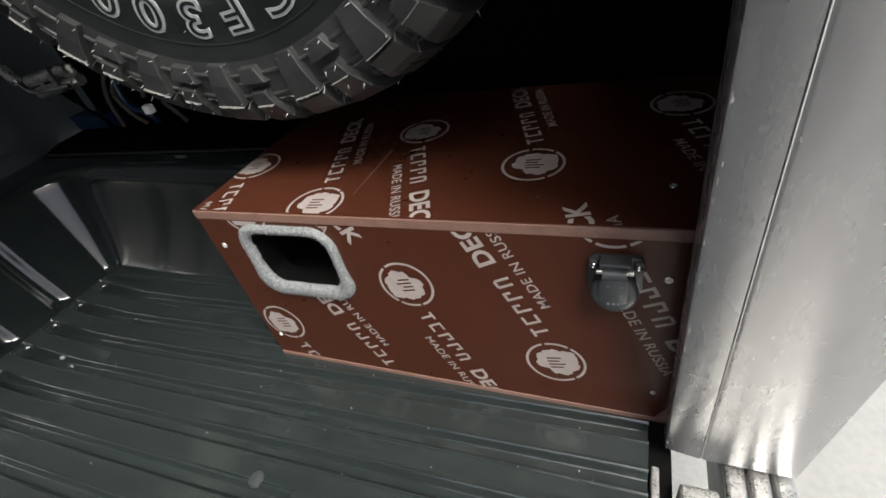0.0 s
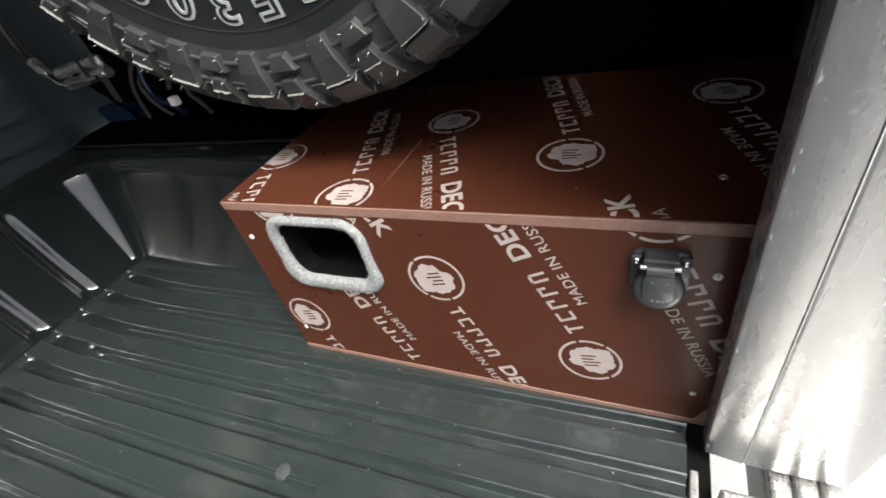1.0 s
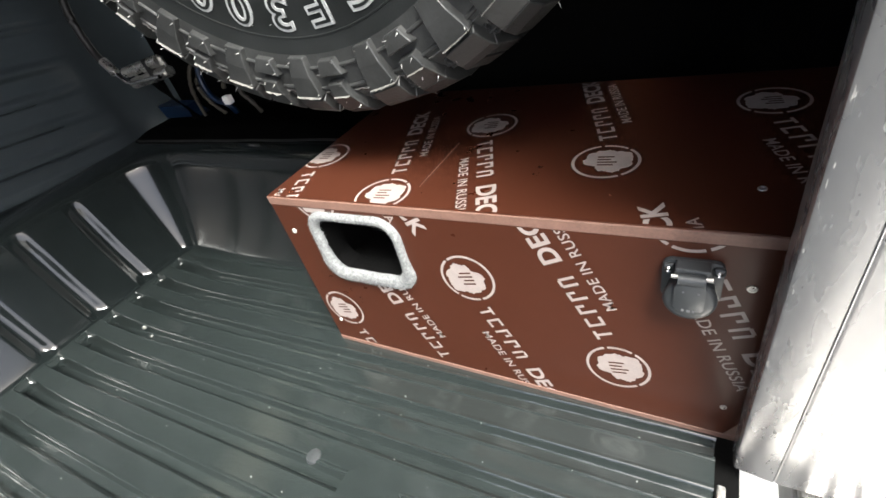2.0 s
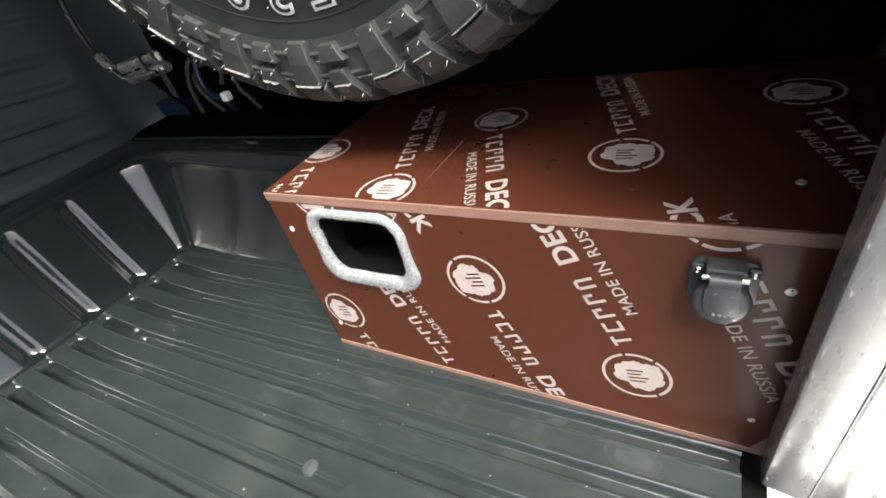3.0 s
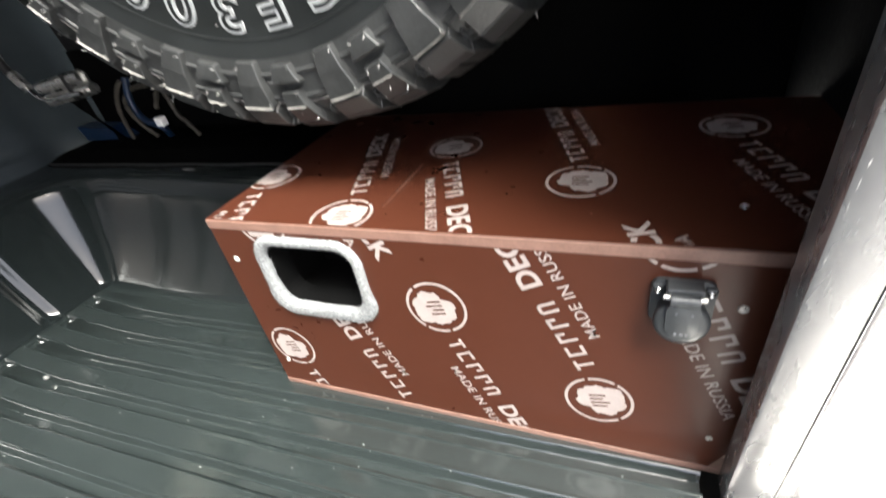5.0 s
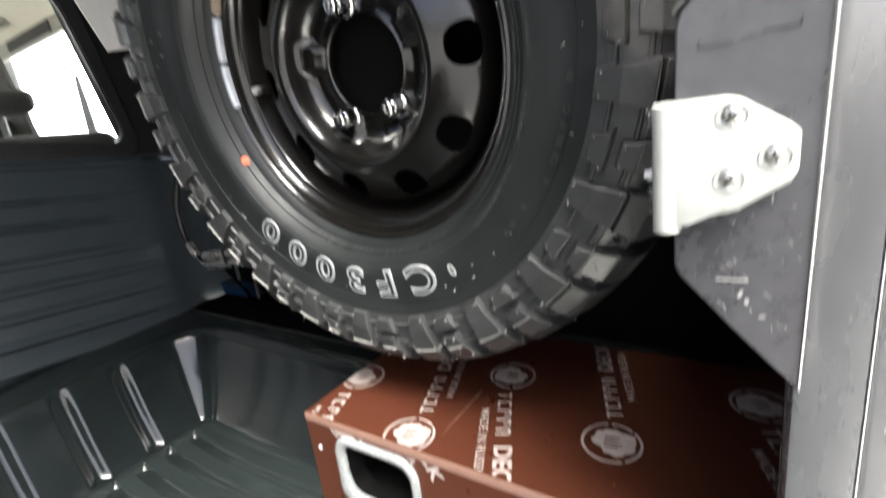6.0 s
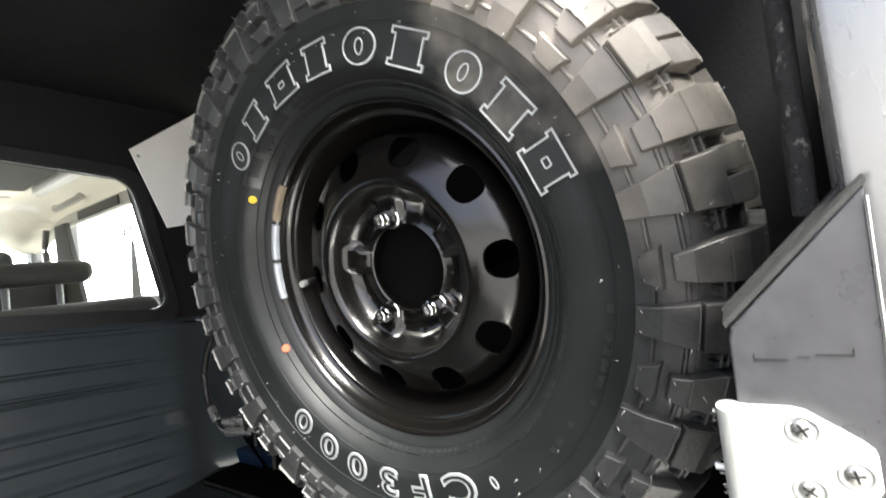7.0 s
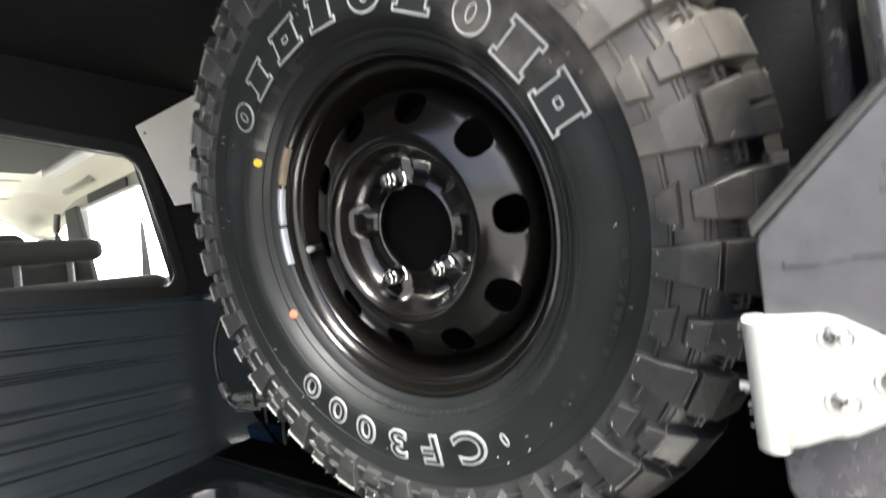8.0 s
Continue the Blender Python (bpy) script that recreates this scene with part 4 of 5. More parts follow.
def print_row(face, u, v, angle, clip):
    """One printed row on a face, cut to the clip rectangle (u0, u1, v0, v1)."""
    u = u - (0.006 if face == "front" else 0.008)
    if face == "front":
        m = Matrix(((1, 0, 0, 0), (0, 0, -1, BY - 0.0004), (0, 1, 0, 0), (0, 0, 0, 1)))
    else:
        m = pose(0, 0, BH + 0.0008)
    for piece in ("badge_arc", (31, 47), (48, 55), "emblem", "emblem_bar", "maker_bar", "bold_word", "small_print"):
        bm = bmesh.new()
        if piece == "badge_arc" or isinstance(piece, tuple):
            badge_arc(bm, *((0, 30) if piece == "badge_arc" else piece))
            piece = "badge_arc"
        elif piece == "emblem":
            emblem(bm)
        elif piece == "emblem_bar":
            emblem_bars(bm)
        elif piece == "maker_bar":
            for i, kind in enumerate((0, 1, 2, 2, 3)):
                bar_glyph(bm, 0.056 + 0.0205 * i, 0.0135, 0.0205, kind)
            bmesh.ops.transform(bm, matrix=Matrix.Translation((0, -0.010, 0)), verts=bm.verts)
        elif piece == "bold_word":
            add_mesh(bm, deck, Matrix.Translation((0.165, -0.010, 0)))
        else:
            add_mesh(bm, made, Matrix.Translation((0.088, -0.0375, 0)))
        bmesh.ops.transform(bm, matrix=pose(u, v, 0, 0, 0, angle), verts=bm.verts)
        for co, no in (((clip[0], 0, 0), (-1, 0, 0)), ((clip[1], 0, 0), (1, 0, 0)), ((0, clip[2], 0), (0, -1, 0)), ((0, clip[3], 0), (0, 1, 0))):
            bmesh.ops.bisect_plane(bm, geom=bm.verts[:] + bm.edges[:] + bm.faces[:], plane_co=co, plane_no=no, clear_outer=True)
        bmesh.ops.transform(bm, matrix=m, verts=bm.verts)
        if piece == "badge_arc":
            # an arc cut in two by the panel's edge becomes two arcs
            left = set(bm.faces)
            while left:
                todo, isle = [left.pop()], []
                while todo:
                    f = todo.pop()
                    isle.append(f)
                    for e in f.edges:
                        for g in e.link_faces:
                            if g in left:
                                left.discard(g)
                                todo.append(g)
                piece_bm = bmesh.new()
                for f in isle:
                    piece_bm.faces.new([piece_bm.verts.new(v.co) for v in f.verts])
                bmesh.ops.remove_doubles(piece_bm, verts=piece_bm.verts, dist=1e-6)
                part(piece, piece_bm, PRINT, crate, "pale printed arc")
            bm.free()
        elif len(bm.faces):
            part(piece, bm, FILM if piece == "emblem_bar" else PRINT, crate, {"emblem": "pale printed blot", "emblem_bar": "brown bars left bare in the blot", "maker_bar": "pale printed bars", "bold_word": "pale bold printed word", "small_print": "pale small printed words"}[piece])
        else:
            bm.free()


F = (BX0 + 0.003, BX1 - 0.003, 0.010, BH - EDGE - 0.0005)
print_row("front", -0.202, 0.200, -64, F)
print_row("front", -0.027, 0.090, 116, F)
print_row("front", -0.448, 0.088, -64, (F[0], F[1], F[2], 0.165))
print_row("front", -0.263, -0.026, 116, (F[0], F[1], F[2], 0.163))
print_row("front", 0.033, 0.313, -64, F)
print_row("front", -0.351, 0.493, -64, F)
print_row("front", -0.408, 0.304, -64, (F[0], F[1], 0.2725, F[3]))
print_row("front", -0.602, 0.392, -64, (F[0], -0.455, F[2], F[3]))
T = (BX0 + 0.003, BX1 - 0.004, BY + 0.0025, 0.65)
print_row("top", -0.058, 0.413, 108, T)
print_row("top", -0.305, 0.322, 108, T)
print_row("top", -0.470, 0.415, -72, T)
print_row("top", -0.232, 0.510, -68, T)
print_row("top", 0.066, 0.093, 108, T)
print_row("top", 0.10, 0.56, -72, T)
for x0, y0, x1, y1, w in ((-0.270, 0.342, -0.267, 0.455, 0.0011), (-0.050, 0.347, -0.048, 0.344, 0.0016)):
    bm = bmesh.new()
    d = Vector((x1 - x0, y1 - y0)).normalized()
    e = Vector((-d.y, d.x)) * w
    bm.faces.new([bm.verts.new((x, y, BH + 0.0011)) for x, y in ((x0 - e.x * 0.3, y0), (x0 + e.x * 0.3, y0), (x1 + e.x, y1), (x1 - e.x, y1))])
    part("scratch", bm, PLYEDGE, crate)
for nm, x, y, z, r, mat in (("screw", -0.478, BY, 0.243, 0.0042, WHITEPART), ("screw", -0.477, BY, 0.055, 0.0036, WHITEPART), ("screw", 0.0775, BY, 0.2425, 0.0044, STEEL), ("screw", 0.078, BY, 0.061, 0.0036, STEEL), ("screw", 0.077, 0.3685, BH, 0.004, STEEL)):
    bm = bmesh.new()
    m = Matrix.Translation((x, y - 0.0002, z)) @ pose(0, 0, 0, 90, 0, 0) if z < BH else Matrix.Translation((x, y, z + 0.0004))
    lathe(bm, [(0.0002, 0.0008), (r * 0.45, 0.0006), (r * 0.55, 0.0012), (r * 0.9, 0.0012), (r, 0.0)], 16, m=m)
    part(nm, bm, mat, crate)

# socket with a hinged cap on the box front
sock = thing("trailer_socket", "dark grey socket with a sprung round hinged cap on the box", "socket")
SM = Matrix(((1, 0, 0, 0.0306), (0, 0, -1, BY), (0, 1, 0, 0.2460), (0, 0, 0, 1))) @ Matrix.Scale(0.80, 4)
bm = bmesh.new()
prism(bm, rounded(0.062, 0.060, 0.010, 5), 0.006, SM, bevel=0.0015)
part("base_plate", bm, SOCKET, sock, smooth=40)
bm = bmesh.new()
lathe(bm, [(0.024, 0.0), (0.024, 0.022), (0.021, 0.022)], 40, m=SM @ pose(0, -0.008, 0.004))
part("barrel", bm, SOCKET, sock, smooth=40)
CM = SM @ pose(0, -0.010, 0.024, -4, 0, 0)
bm = bmesh.new()
lathe(bm, [(0.0005, 0.0075), (0.018, 0.0072), (0.0225, 0.0062), (0.0262, 0.0042), (0.0275, 0.001), (0.0270, -0.004), (0.025, -0.005)], 56, m=CM)
cap = part("cap", bm, SOCKET, sock, smooth=40)
bm = bmesh.new()
prism(bm, rounded(0.032, 0.040, 0.008, 5, 0, 0.012), 0.004, CM @ pose(0, -0.003, 0.0062), bevel=0.0014)
part("cap_tongue", bm, SOCKET, cap, smooth=40)
for x, y, w, h in ((-0.007, -0.011, 0.0026, 0.0035), (-0.0015, -0.011, 0.0034, 0.0035), (0.004, -0.011, 0.0024, 0.0035), (-0.008, 0.016, 0.0022, 0.002), (0.007, 0.016, 0.0022, 0.002)):
    bm = bmesh.new()
    box(bm, (x, y, 0.0102), (x + w, y + h, 0.0108), 0.0002, m=CM)
    part("cap_mark", bm, MARKGREY, cap, "small raised mark")
bm = bmesh.new()
box(bm, (-0.0175, 0.024, 0.006), (0.0175, 0.033, 0.025), 0.002, m=SM)
part("hinge_block", bm, SOCKET, sock)
bm = bmesh.new()
tube(bm, [SM @ Vector((x, 0.0225, 0.0285)) for x in (-0.0135, 0, 0.0135)], 0.0055, 16)
part("spring_roll", bm, SOCKET, sock, "hinge roll", smooth=50)
bm = bmesh.new()
tube(bm, [SM @ Vector((x, 0.0235, 0.026)) for x in (-0.020, 0, 0.020)], 0.0022, 10)
part("hinge_pin", bm, STEEL, sock)
for x in (-0.0245, 0.0255):
    bm = bmesh.new()
    box(bm, (x - 0.006, 0.014, 0.0055), (x + 0.006, 0.026, 0.011), 0.0025, m=SM)
    lug = part("lug", bm, SOCKET, sock)
    bm = bmesh.new()
    lathe(bm, [(0.0004, 0.0016), (0.0012, 0.0009), (0.0028, 0.0022), (0.0036, 0.0012), (0.0038, 0)], 16, m=SM @ pose(x, 0.020, 0.0112))
    part("screw", bm, CHROME, lug)


# ---- the spare wheel ----
TC = Vector((-0.3589, 0.3129, 0.7756))
NN = Vector((0.0059, 0.9901, 0.1401)).normalized()
E1 = NN.cross(Vector((0, 0, 1))).normalized()
E2 = E1.cross(NN)
TM = Matrix(((E1.x, E2.x, -NN.x, TC.x), (E1.y, E2.y, -NN.y, TC.y), (E1.z, E2.z, -NN.z, TC.z), (0, 0, 0, 1))) @ Matrix.Scale(1.0419, 4)
wheel = thing("spare_wheel", "spare wheel with a new off-road tyre on a black steel rim", "wheel", at=TM)
WIDE = 0.27
# (radius, depth behind the lettered face) of the carcass
half = [(0.2080, 0.052), (0.2095, 0.043), (0.2115, 0.0375), (0.2150, 0.0345), (0.2195, 0.0290), (0.2215, 0.0285), (0.2260, 0.0205), (0.2280, 0.0200), (0.2330, 0.0110), (0.2385, 0.0050), (0.2440, 0.0015), (0.2500, 0.0),
        (0.2680, 0.0), (0.2800, -0.0005), (0.2900, -0.0035), (0.3000, -0.0065), (0.3110, -0.0082), (0.3230, -0.0086), (0.3350, -0.0080), (0.3450, -0.0060), (0.3570, 0.0010), (0.3670, 0.0130), (0.3730, 0.0320),
        (0.3765, 0.0600), (0.3785, 0.1000), (0.3790, 0.1350)]
carcass = half + [(r, WIDE - a) for r, a in half[-2::-1]]


def wall_depth(r):
    """Depth of the sidewall's surface at a radius."""
    return float(np.interp(r, [p[0] for p in half], [p[1] for p in half]))


bm = bmesh.new()
lathe(bm, [(r, -a) for r, a in carcass if r < 0.301 and a < 0.1], 192)
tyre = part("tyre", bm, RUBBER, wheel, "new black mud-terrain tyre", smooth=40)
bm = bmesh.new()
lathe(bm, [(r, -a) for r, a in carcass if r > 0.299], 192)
part("tread_base", bm, TREAD, tyre, "dusty tread base with a painted lit patch", smooth=40)
bm = bmesh.new()
lathe(bm, [(r, -a) for r, a in carcass if r < 0.301 and a > 0.1], 128)
part("inner_sidewall", bm, RUBBER, tyre, smooth=40)

# ribs and small raised bands on the sidewall
bm = bmesh.new()
for r0, r1 in ((0.2385, 0.2398), (0.2830, 0.2842)):
    lathe(bm, [(r0 - 0.0004, -wall_depth(r0) - 0.001), (r0, 0.0008 - wall_depth(r0)), (r1, 0.0008 - wall_depth(r1)), (r1 + 0.0004, -wall_depth(r1) - 0.001)], 160)
part("sidewall_band", bm, RUBBER, tyre, smooth=30)


def crown(s, up):
    """A place (r, depth) on the tyre's outer surface: s runs from the sidewall over the shoulder to the tread's middle, up is the height over it."""
    p = [Vector(q) for q in half if q[0] > 0.267]
    for a, b in zip(p, p[1:]):
        d = (b - a).length
        if s <= d or b is p[-1]:
            t = (b - a) / d
            q = a + t * s
            return q.x + t.y * up, q.y - t.x * up
        s -= d


ALONG = [sum((Vector(half[k + 1]) - Vector(half[k])).length for k in range(half.index((0.2680, 0.0)), n)) for n in range(half.index((0.2680, 0.0)), len(half))]


def at_radius(r):
    """How far along the surface a sidewall radius lies."""
    return float(np.interp(r, [q[0] for q in half if q[0] > 0.267], ALONG))


LUGRISE = [(at_radius(0.302), 0.0068), (at_radius(0.344), 0.0105), (at_radius(0.362), 0.0125), (at_radius(0.372), 0.0145), (ALONG[-1], 0.0150)]


def rise(s):
    return float(np.interp(s, [q[0] for q in LUGRISE], [q[1] for q in LUGRISE]))


def lug(bm, centre, stations, back=False, height=None):
    """A tread block: stations are (s, from, to), the ends in degrees round the tyre from its centre."""
    rings = []
    for k, (s, d0, d1) in enumerate(stations):
        h = height if height else rise(s)
        lean = 0.0022 if k == 0 else -0.0022 if k == len(stations) - 1 else 0.0
        ring = []
        for up, d, sl in ((-0.003, d0 - 0.30, -lean), (h, d0, 0), (h, d1, 0), (-0.003, d1 + 0.30, -lean)):
            r, a = crown(s + sl, up)
            t = radians(centre + d)
            ring.append(bm.verts.new((r * math.cos(t), r * math.sin(t), -(WIDE - a) if back else -a)))
        rings.append(ring)
    for p, q in zip(rings, rings[1:]):
        for n in range(3):
            bm.faces.new((p[n], p[n + 1], q[n + 1], q[n]))
    bm.faces.new(rings[0][::-1])
    bm.faces.new(rings[-1])


PITCH = 21
STEP = 360 / PITCH
S0, S1, SF, SS, ST = at_radius(0.302), at_radius(0.322), at_radius(0.344), at_radius(0.3655), at_radius(0.3740)
BIG = [(S0, -2.0, 2.0), (at_radius(0.322), -2.4, 2.5), (SF, -2.9, 3.1)]
BIG_TOP = [(SF + 0.0012, -3.0, 3.1), (at_radius(0.359), -3.2, 3.1), (SS, -3.3, 3.2)]
PRONG = [(SS - 0.004, -3.5, -0.25), (ST, -3.6, -0.3), (ST + 0.028, -3.3, -0.5)]
PRONG_B = [(SS - 0.004, 0.25, 3.3), (ST, 0.3, 3.4), (ST + 0.022, 0.5, 3.0)]
PAD_IN = [(at_radius(0.3065), -1.9, 1.8), (at_radius(0.314), -2.3, 2.4), (S1, -2.8, 3.1)]
PAD_OUT = [(at_radius(0.3305), -1.6, 1.7), (at_radius(0.343), -1.9, 2.2), (at_radius(0.3585), -2.2, 3.0)]
PAD_TOP = [(at_radius(0.3590), -2.3, 2.9), (at_radius(0.367), -2.6, 2.9), (ST, -2.8, 2.7), (ST + 0.025, -2.6, 2.4)]
MIDDLE = [(ST + 0.032, -3.4, 2.6), (ST + 0.048, -2.4, 3.6), (ST + 0.066, -1.4, 4.4)]
MIDDLE_B = [(ST + 0.031, -2.6, 2.2), (ST + 0.045, -1.8, 3.0), (ST + 0.060, -1.0, 3.6)]
tread_bm, inner_bm = bmesh.new(), bmesh.new()
rnd = random.Random(11)
BIGS, PADS = [], []
for i in range(PITCH):
    c = 7.7 + STEP * i + rnd.uniform(-0.35, 0.35)
    BIGS.append(c)
    PADS.append(c + STEP / 2 - 0.8)
for i in range(PITCH):
    for back in (False, True):
        c, q = BIGS[i] + (4 if back else 0), PADS[i] + (4 if back else 0)
        for shape in (BIG, BIG_TOP, PRONG, PRONG_B, MIDDLE):
            lug(inner_bm if back else tread_bm, c, shape, back)
        for shape in (PAD_IN, PAD_OUT, PAD_TOP, MIDDLE_B):
            lug(inner_bm if back else tread_bm, q, shape, back)
    # thin bars that join the blocks, and the crossed bars in the gaps
    c, q, n = BIGS[i], PADS[i], BIGS[(i + 1) % PITCH] + (360 if i == PITCH - 1 else 0)
    for a, b in ((c + 2.4, q - 2.0), (q + 2.2, n - 2.2)):
        for r in (0.3130, 0.3370):
            s = at_radius(r)
            lug(tread_bm, a, [(s, 0, b - a), (s + 0.0026, 0, b - a)], False, 0.0028)
        m = (a + b) / 2 + 0.25
        for k in (-0.0034, 0.0034):
            s = at_radius(0.3610) + k
            lug(tread_bm, m, [(s, -1.25, 1.25), (s + 0.0016, -1.25, 1.25)], False, 0.0042)
        for d in (-0.55, 0.40):
            lug(tread_bm, m, [(at_radius(0.3535), d, d + 0.24), (at_radius(0.3660), d, d + 0.24)], False, 0.0040)
bmesh.ops.recalc_face_normals(tread_bm, faces=tread_bm.faces)
bmesh.ops.bevel(tread_bm, geom=[e for e in tread_bm.edges if len(e.link_faces) == 2 and e.calc_face_angle(0) > 0.6], offset=0.0007, segments=1, affect="EDGES")
part("tread", tread_bm, TREAD, tyre, "chunky tread lugs with pale dust and a painted lit patch", smooth=None)
part("inner_tread", inner_bm, TREAD, tyre)
# thin ragged moulding flash round the shoulder, over blocks and gaps
bm = bmesh.new()
spans = sorted([((c - 2.9) % 360, (c + 3.1) % 360) for c in BIGS] + [((q - 1.9) % 360, (q + 2.2) % 360) for q in PADS])
line = []
for k in range(1080):
    d = k / 3
    inside = any((a <= d <= b) if a < b else (d >= a or d <= b) for a, b in spans)
    up = (rise(SF) if inside else 0.0) - 0.0012
    w = 0.0012 * noise.noise((k * 0.35, 2.0, 1.0)) + 0.0008 * noise.noise((k * 0.9, 5.0, 1.0))
    t = radians(d)
    pts = []
    for s, u in ((SF - 0.0006, up), (SF + w * 0.6, up + 0.0033 + w), (SF + 0.0010, up)):
        r, a = crown(s, u)
        pts.append(bm.verts.new((r * math.cos(t), r * math.sin(t), -a)))
    line.append(pts)
for k in range(1080):
    p, q = line[k], line[(k + 1) % 1080]
    for n in range(2):
        bm.faces.new((p[n], p[n + 1], q[n + 1], q[n]))
tagged(part("moulding_flash", bm, FLASH, tyre, "pale ragged moulding flash along the shoulder"), kind="stuff")
# moulding hairs on the corners of the blocks and on the sidewall
bm = bmesh.new()
HAIRS = []
for c in BIGS:
    HAIRS += [(c + d, s, 1) for d, s in ((-1.6, S0 + 0.004), (1.7, S0 + 0.004), (-2.7, SF - 0.004), (2.8, SF - 0.004), (-2.6, SF + 0.012), (2.4, ST))]
for q in PADS:
    HAIRS += [(q + d, s, 1) for d, s in ((-1.5, S1 - 0.012), (1.6, S1 - 0.012), (-2.4, S1 - 0.003), (2.7, S1 - 0.003), (-1.2, at_radius(0.333)), (1.3, at_radius(0.333)), (-1.7, at_radius(0.356)), (2.5, at_radius(0.356)), (0.2, at_radius(0.349)), (1.6, ST + 0.01))]
HAIRS += [(rnd.uniform(0, 360), at_radius(rnd.uniform(0.269, 0.292)), 0) for i in range(60)]
for d, s, on in HAIRS:
    if rnd.random() < 0.25:
        continue
    t = radians(d)
    r, a = crown(s, rise(s) - 0.0004 if on else -0.0004)
    r2, a2 = crown(s, (rise(s) if on else 0.0) + 0.004)
    o, tip = Vector((r * math.cos(t), r * math.sin(t), -a)), Vector((r2 * math.cos(t), r2 * math.sin(t), -a2))
    tip += Vector((rnd.uniform(-0.003, 0.003), rnd.uniform(-0.003, 0.003), rnd.uniform(-0.001, 0.002)))
    x = Vector((rnd.uniform(-1, 1), rnd.uniform(-1, 1), 0)).normalized() * 0.00055
    y = x.cross(Vector((0, 0, 1)))
    b = [bm.verts.new(o + x), bm.verts.new(o - x * 0.5 + y * 0.86), bm.verts.new(o - x * 0.5 - y * 0.86)]
    e = bm.verts.new(tip)
    for n in range(3):
        bm.faces.new((b[n], b[(n + 1) % 3], e))
tagged(part("moulding_hair", bm, HAIR, tyre, "thin rubber moulding hairs"), kind="stuff")


def on_wall(r, deg, a=0.0):
    """A frame on the sidewall: x along the rim clockwise, y outwards, z towards the viewer."""
    return pose(0, 0, 0, 0, 0, deg - 90) @ pose(0, r, -a)


def inset(line, d):
    """A closed outline moved inwards by d."""
    k, out = len(line), []
    for i in range(k):
        p, a, b = Vector(line[i]), Vector(line[i - 1]), Vector(line[(i + 1) % k])
        u, v = (p - a).normalized(), (b - p).normalized()
        n1, n2 = Vector((-u.y, u.x)), Vector((-v.y, v.x))
        m = (n1 + n2).normalized()
        q = p + m * (d / max(m.dot(n1), 0.35))
        out.append((q.x, q.y))
    return out


def oval(w, h, k=40):
    return [(w / 2 * math.cos(2 * math.pi * i / k), h / 2 * math.sin(2 * math.pi * i / k)) for i in range(k)]


def slab_block(w, h, waist, bar):
    """A plain block with a foot and a head."""
    a, b, c = w / 2, h / 2, w / 2 * waist
    return [(-a, -b), (a, -b), (a, -b + bar), (c, -b + bar), (c, b - bar), (a, b - bar), (a, b), (-a, b), (-a, b - bar), (-c, b - bar), (-c, -b + bar), (-a, -b + bar)]


# maker's word as plain outlined blocks, the size code as raised letters
for deg, w, form in zip((132.7, 119.6, 104.3, 89.9, 75.2, 61.0, 45.7, 33.0, 19.8), (0.037, 0.040, 0.050, 0.040, 0.046, 0.046, 0.040, 0.042, 0.045), "olslolols"):
    h = 0.0375
    outer = oval(w, h) if form == "o" else slab_block(w, h, 0.84 if form == "s" else 0.78, 0.0075)
    inner = inset(outer, 0.0017)
    bm = bmesh.new()
    ring_plate(bm, outer, inner, 0.0022, on_wall(0.2585, deg, 0.0002))
    block = part("outlined_block", bm, LETTER, tyre, "white outlined raised block")
    bm = bmesh.new()
    prism(bm, inset(outer, 0.0016), 0.0014, on_wall(0.2585, deg, 0.0002))
    part("block_face", bm, RUBBER, block)
    if form != "l":
        bm = bmesh.new()
        core = oval(w * 0.26, h * 0.46, 24) if form == "o" else rounded(w * 0.22, h * 0.20, 0.002, 5)
        ring_plate(bm, core, inset(core, 0.0013), 0.0022, on_wall(0.2585, deg, 0.0002))
        part("block_core", bm, LETTER, block)
for ch, deg in zip("CF3000", (-72.0, -85.4, -96.6, -108.7, -120.3, -132.3)):
    for fat, dep, mat in ((0.0021, 0.0020, LETTER), (-0.0007, 0.0032, RUBBER)):
        g = letters(ch, 0.050, dep, fat)
        c = [v.co for v in g.verts]
        cx, cy = (min(v.x for v in c) + max(v.x for v in c)) / 2, (min(v.y for v in c) + max(v.y for v in c)) / 2
        bm = bmesh.new()
        add_mesh(bm, g, on_wall(0.2580, deg, -0.0004) @ pose(-cx * 1.28, -cy, 0) @ Matrix.Diagonal((1.28, 1, 1, 1)))
        g.free()
        part("raised_letter" if mat is LETTER else "letter_face", bm, mat, tyre, "white outlined raised character" if mat is LETTER else "")
bm = bmesh.new()
ring_plate(bm, [(0.0042 * math.cos(radians(15 * i)), 0.0075 * math.sin(radians(15 * i))) for i in range(24)], [(0.0022 * math.cos(radians(15 * i)), 0.0055 * math.sin(radians(15 * i))) for i in range(24)], 0.001, on_wall(0.2615, -61.3))
part("oval_mark", bm, LETTER, tyre)
for r, deg, mat, nm in ((0.2317, 145.4, YELLOW, "yellow paint dot"), (0.2253, 203.6, REDDOT, "orange-red paint dot")):
    bm = bmesh.new()
    lathe(bm, [(0.0002, 0.0006), (0.0052, 0.0005), (0.0058, 0.0)], 20, m=on_wall(r, deg, wall_depth(r) - 0.0008) @ pose(0, 0, 0, 52, 0, 0))
    part("paint_dot", bm, mat, tyre, nm)
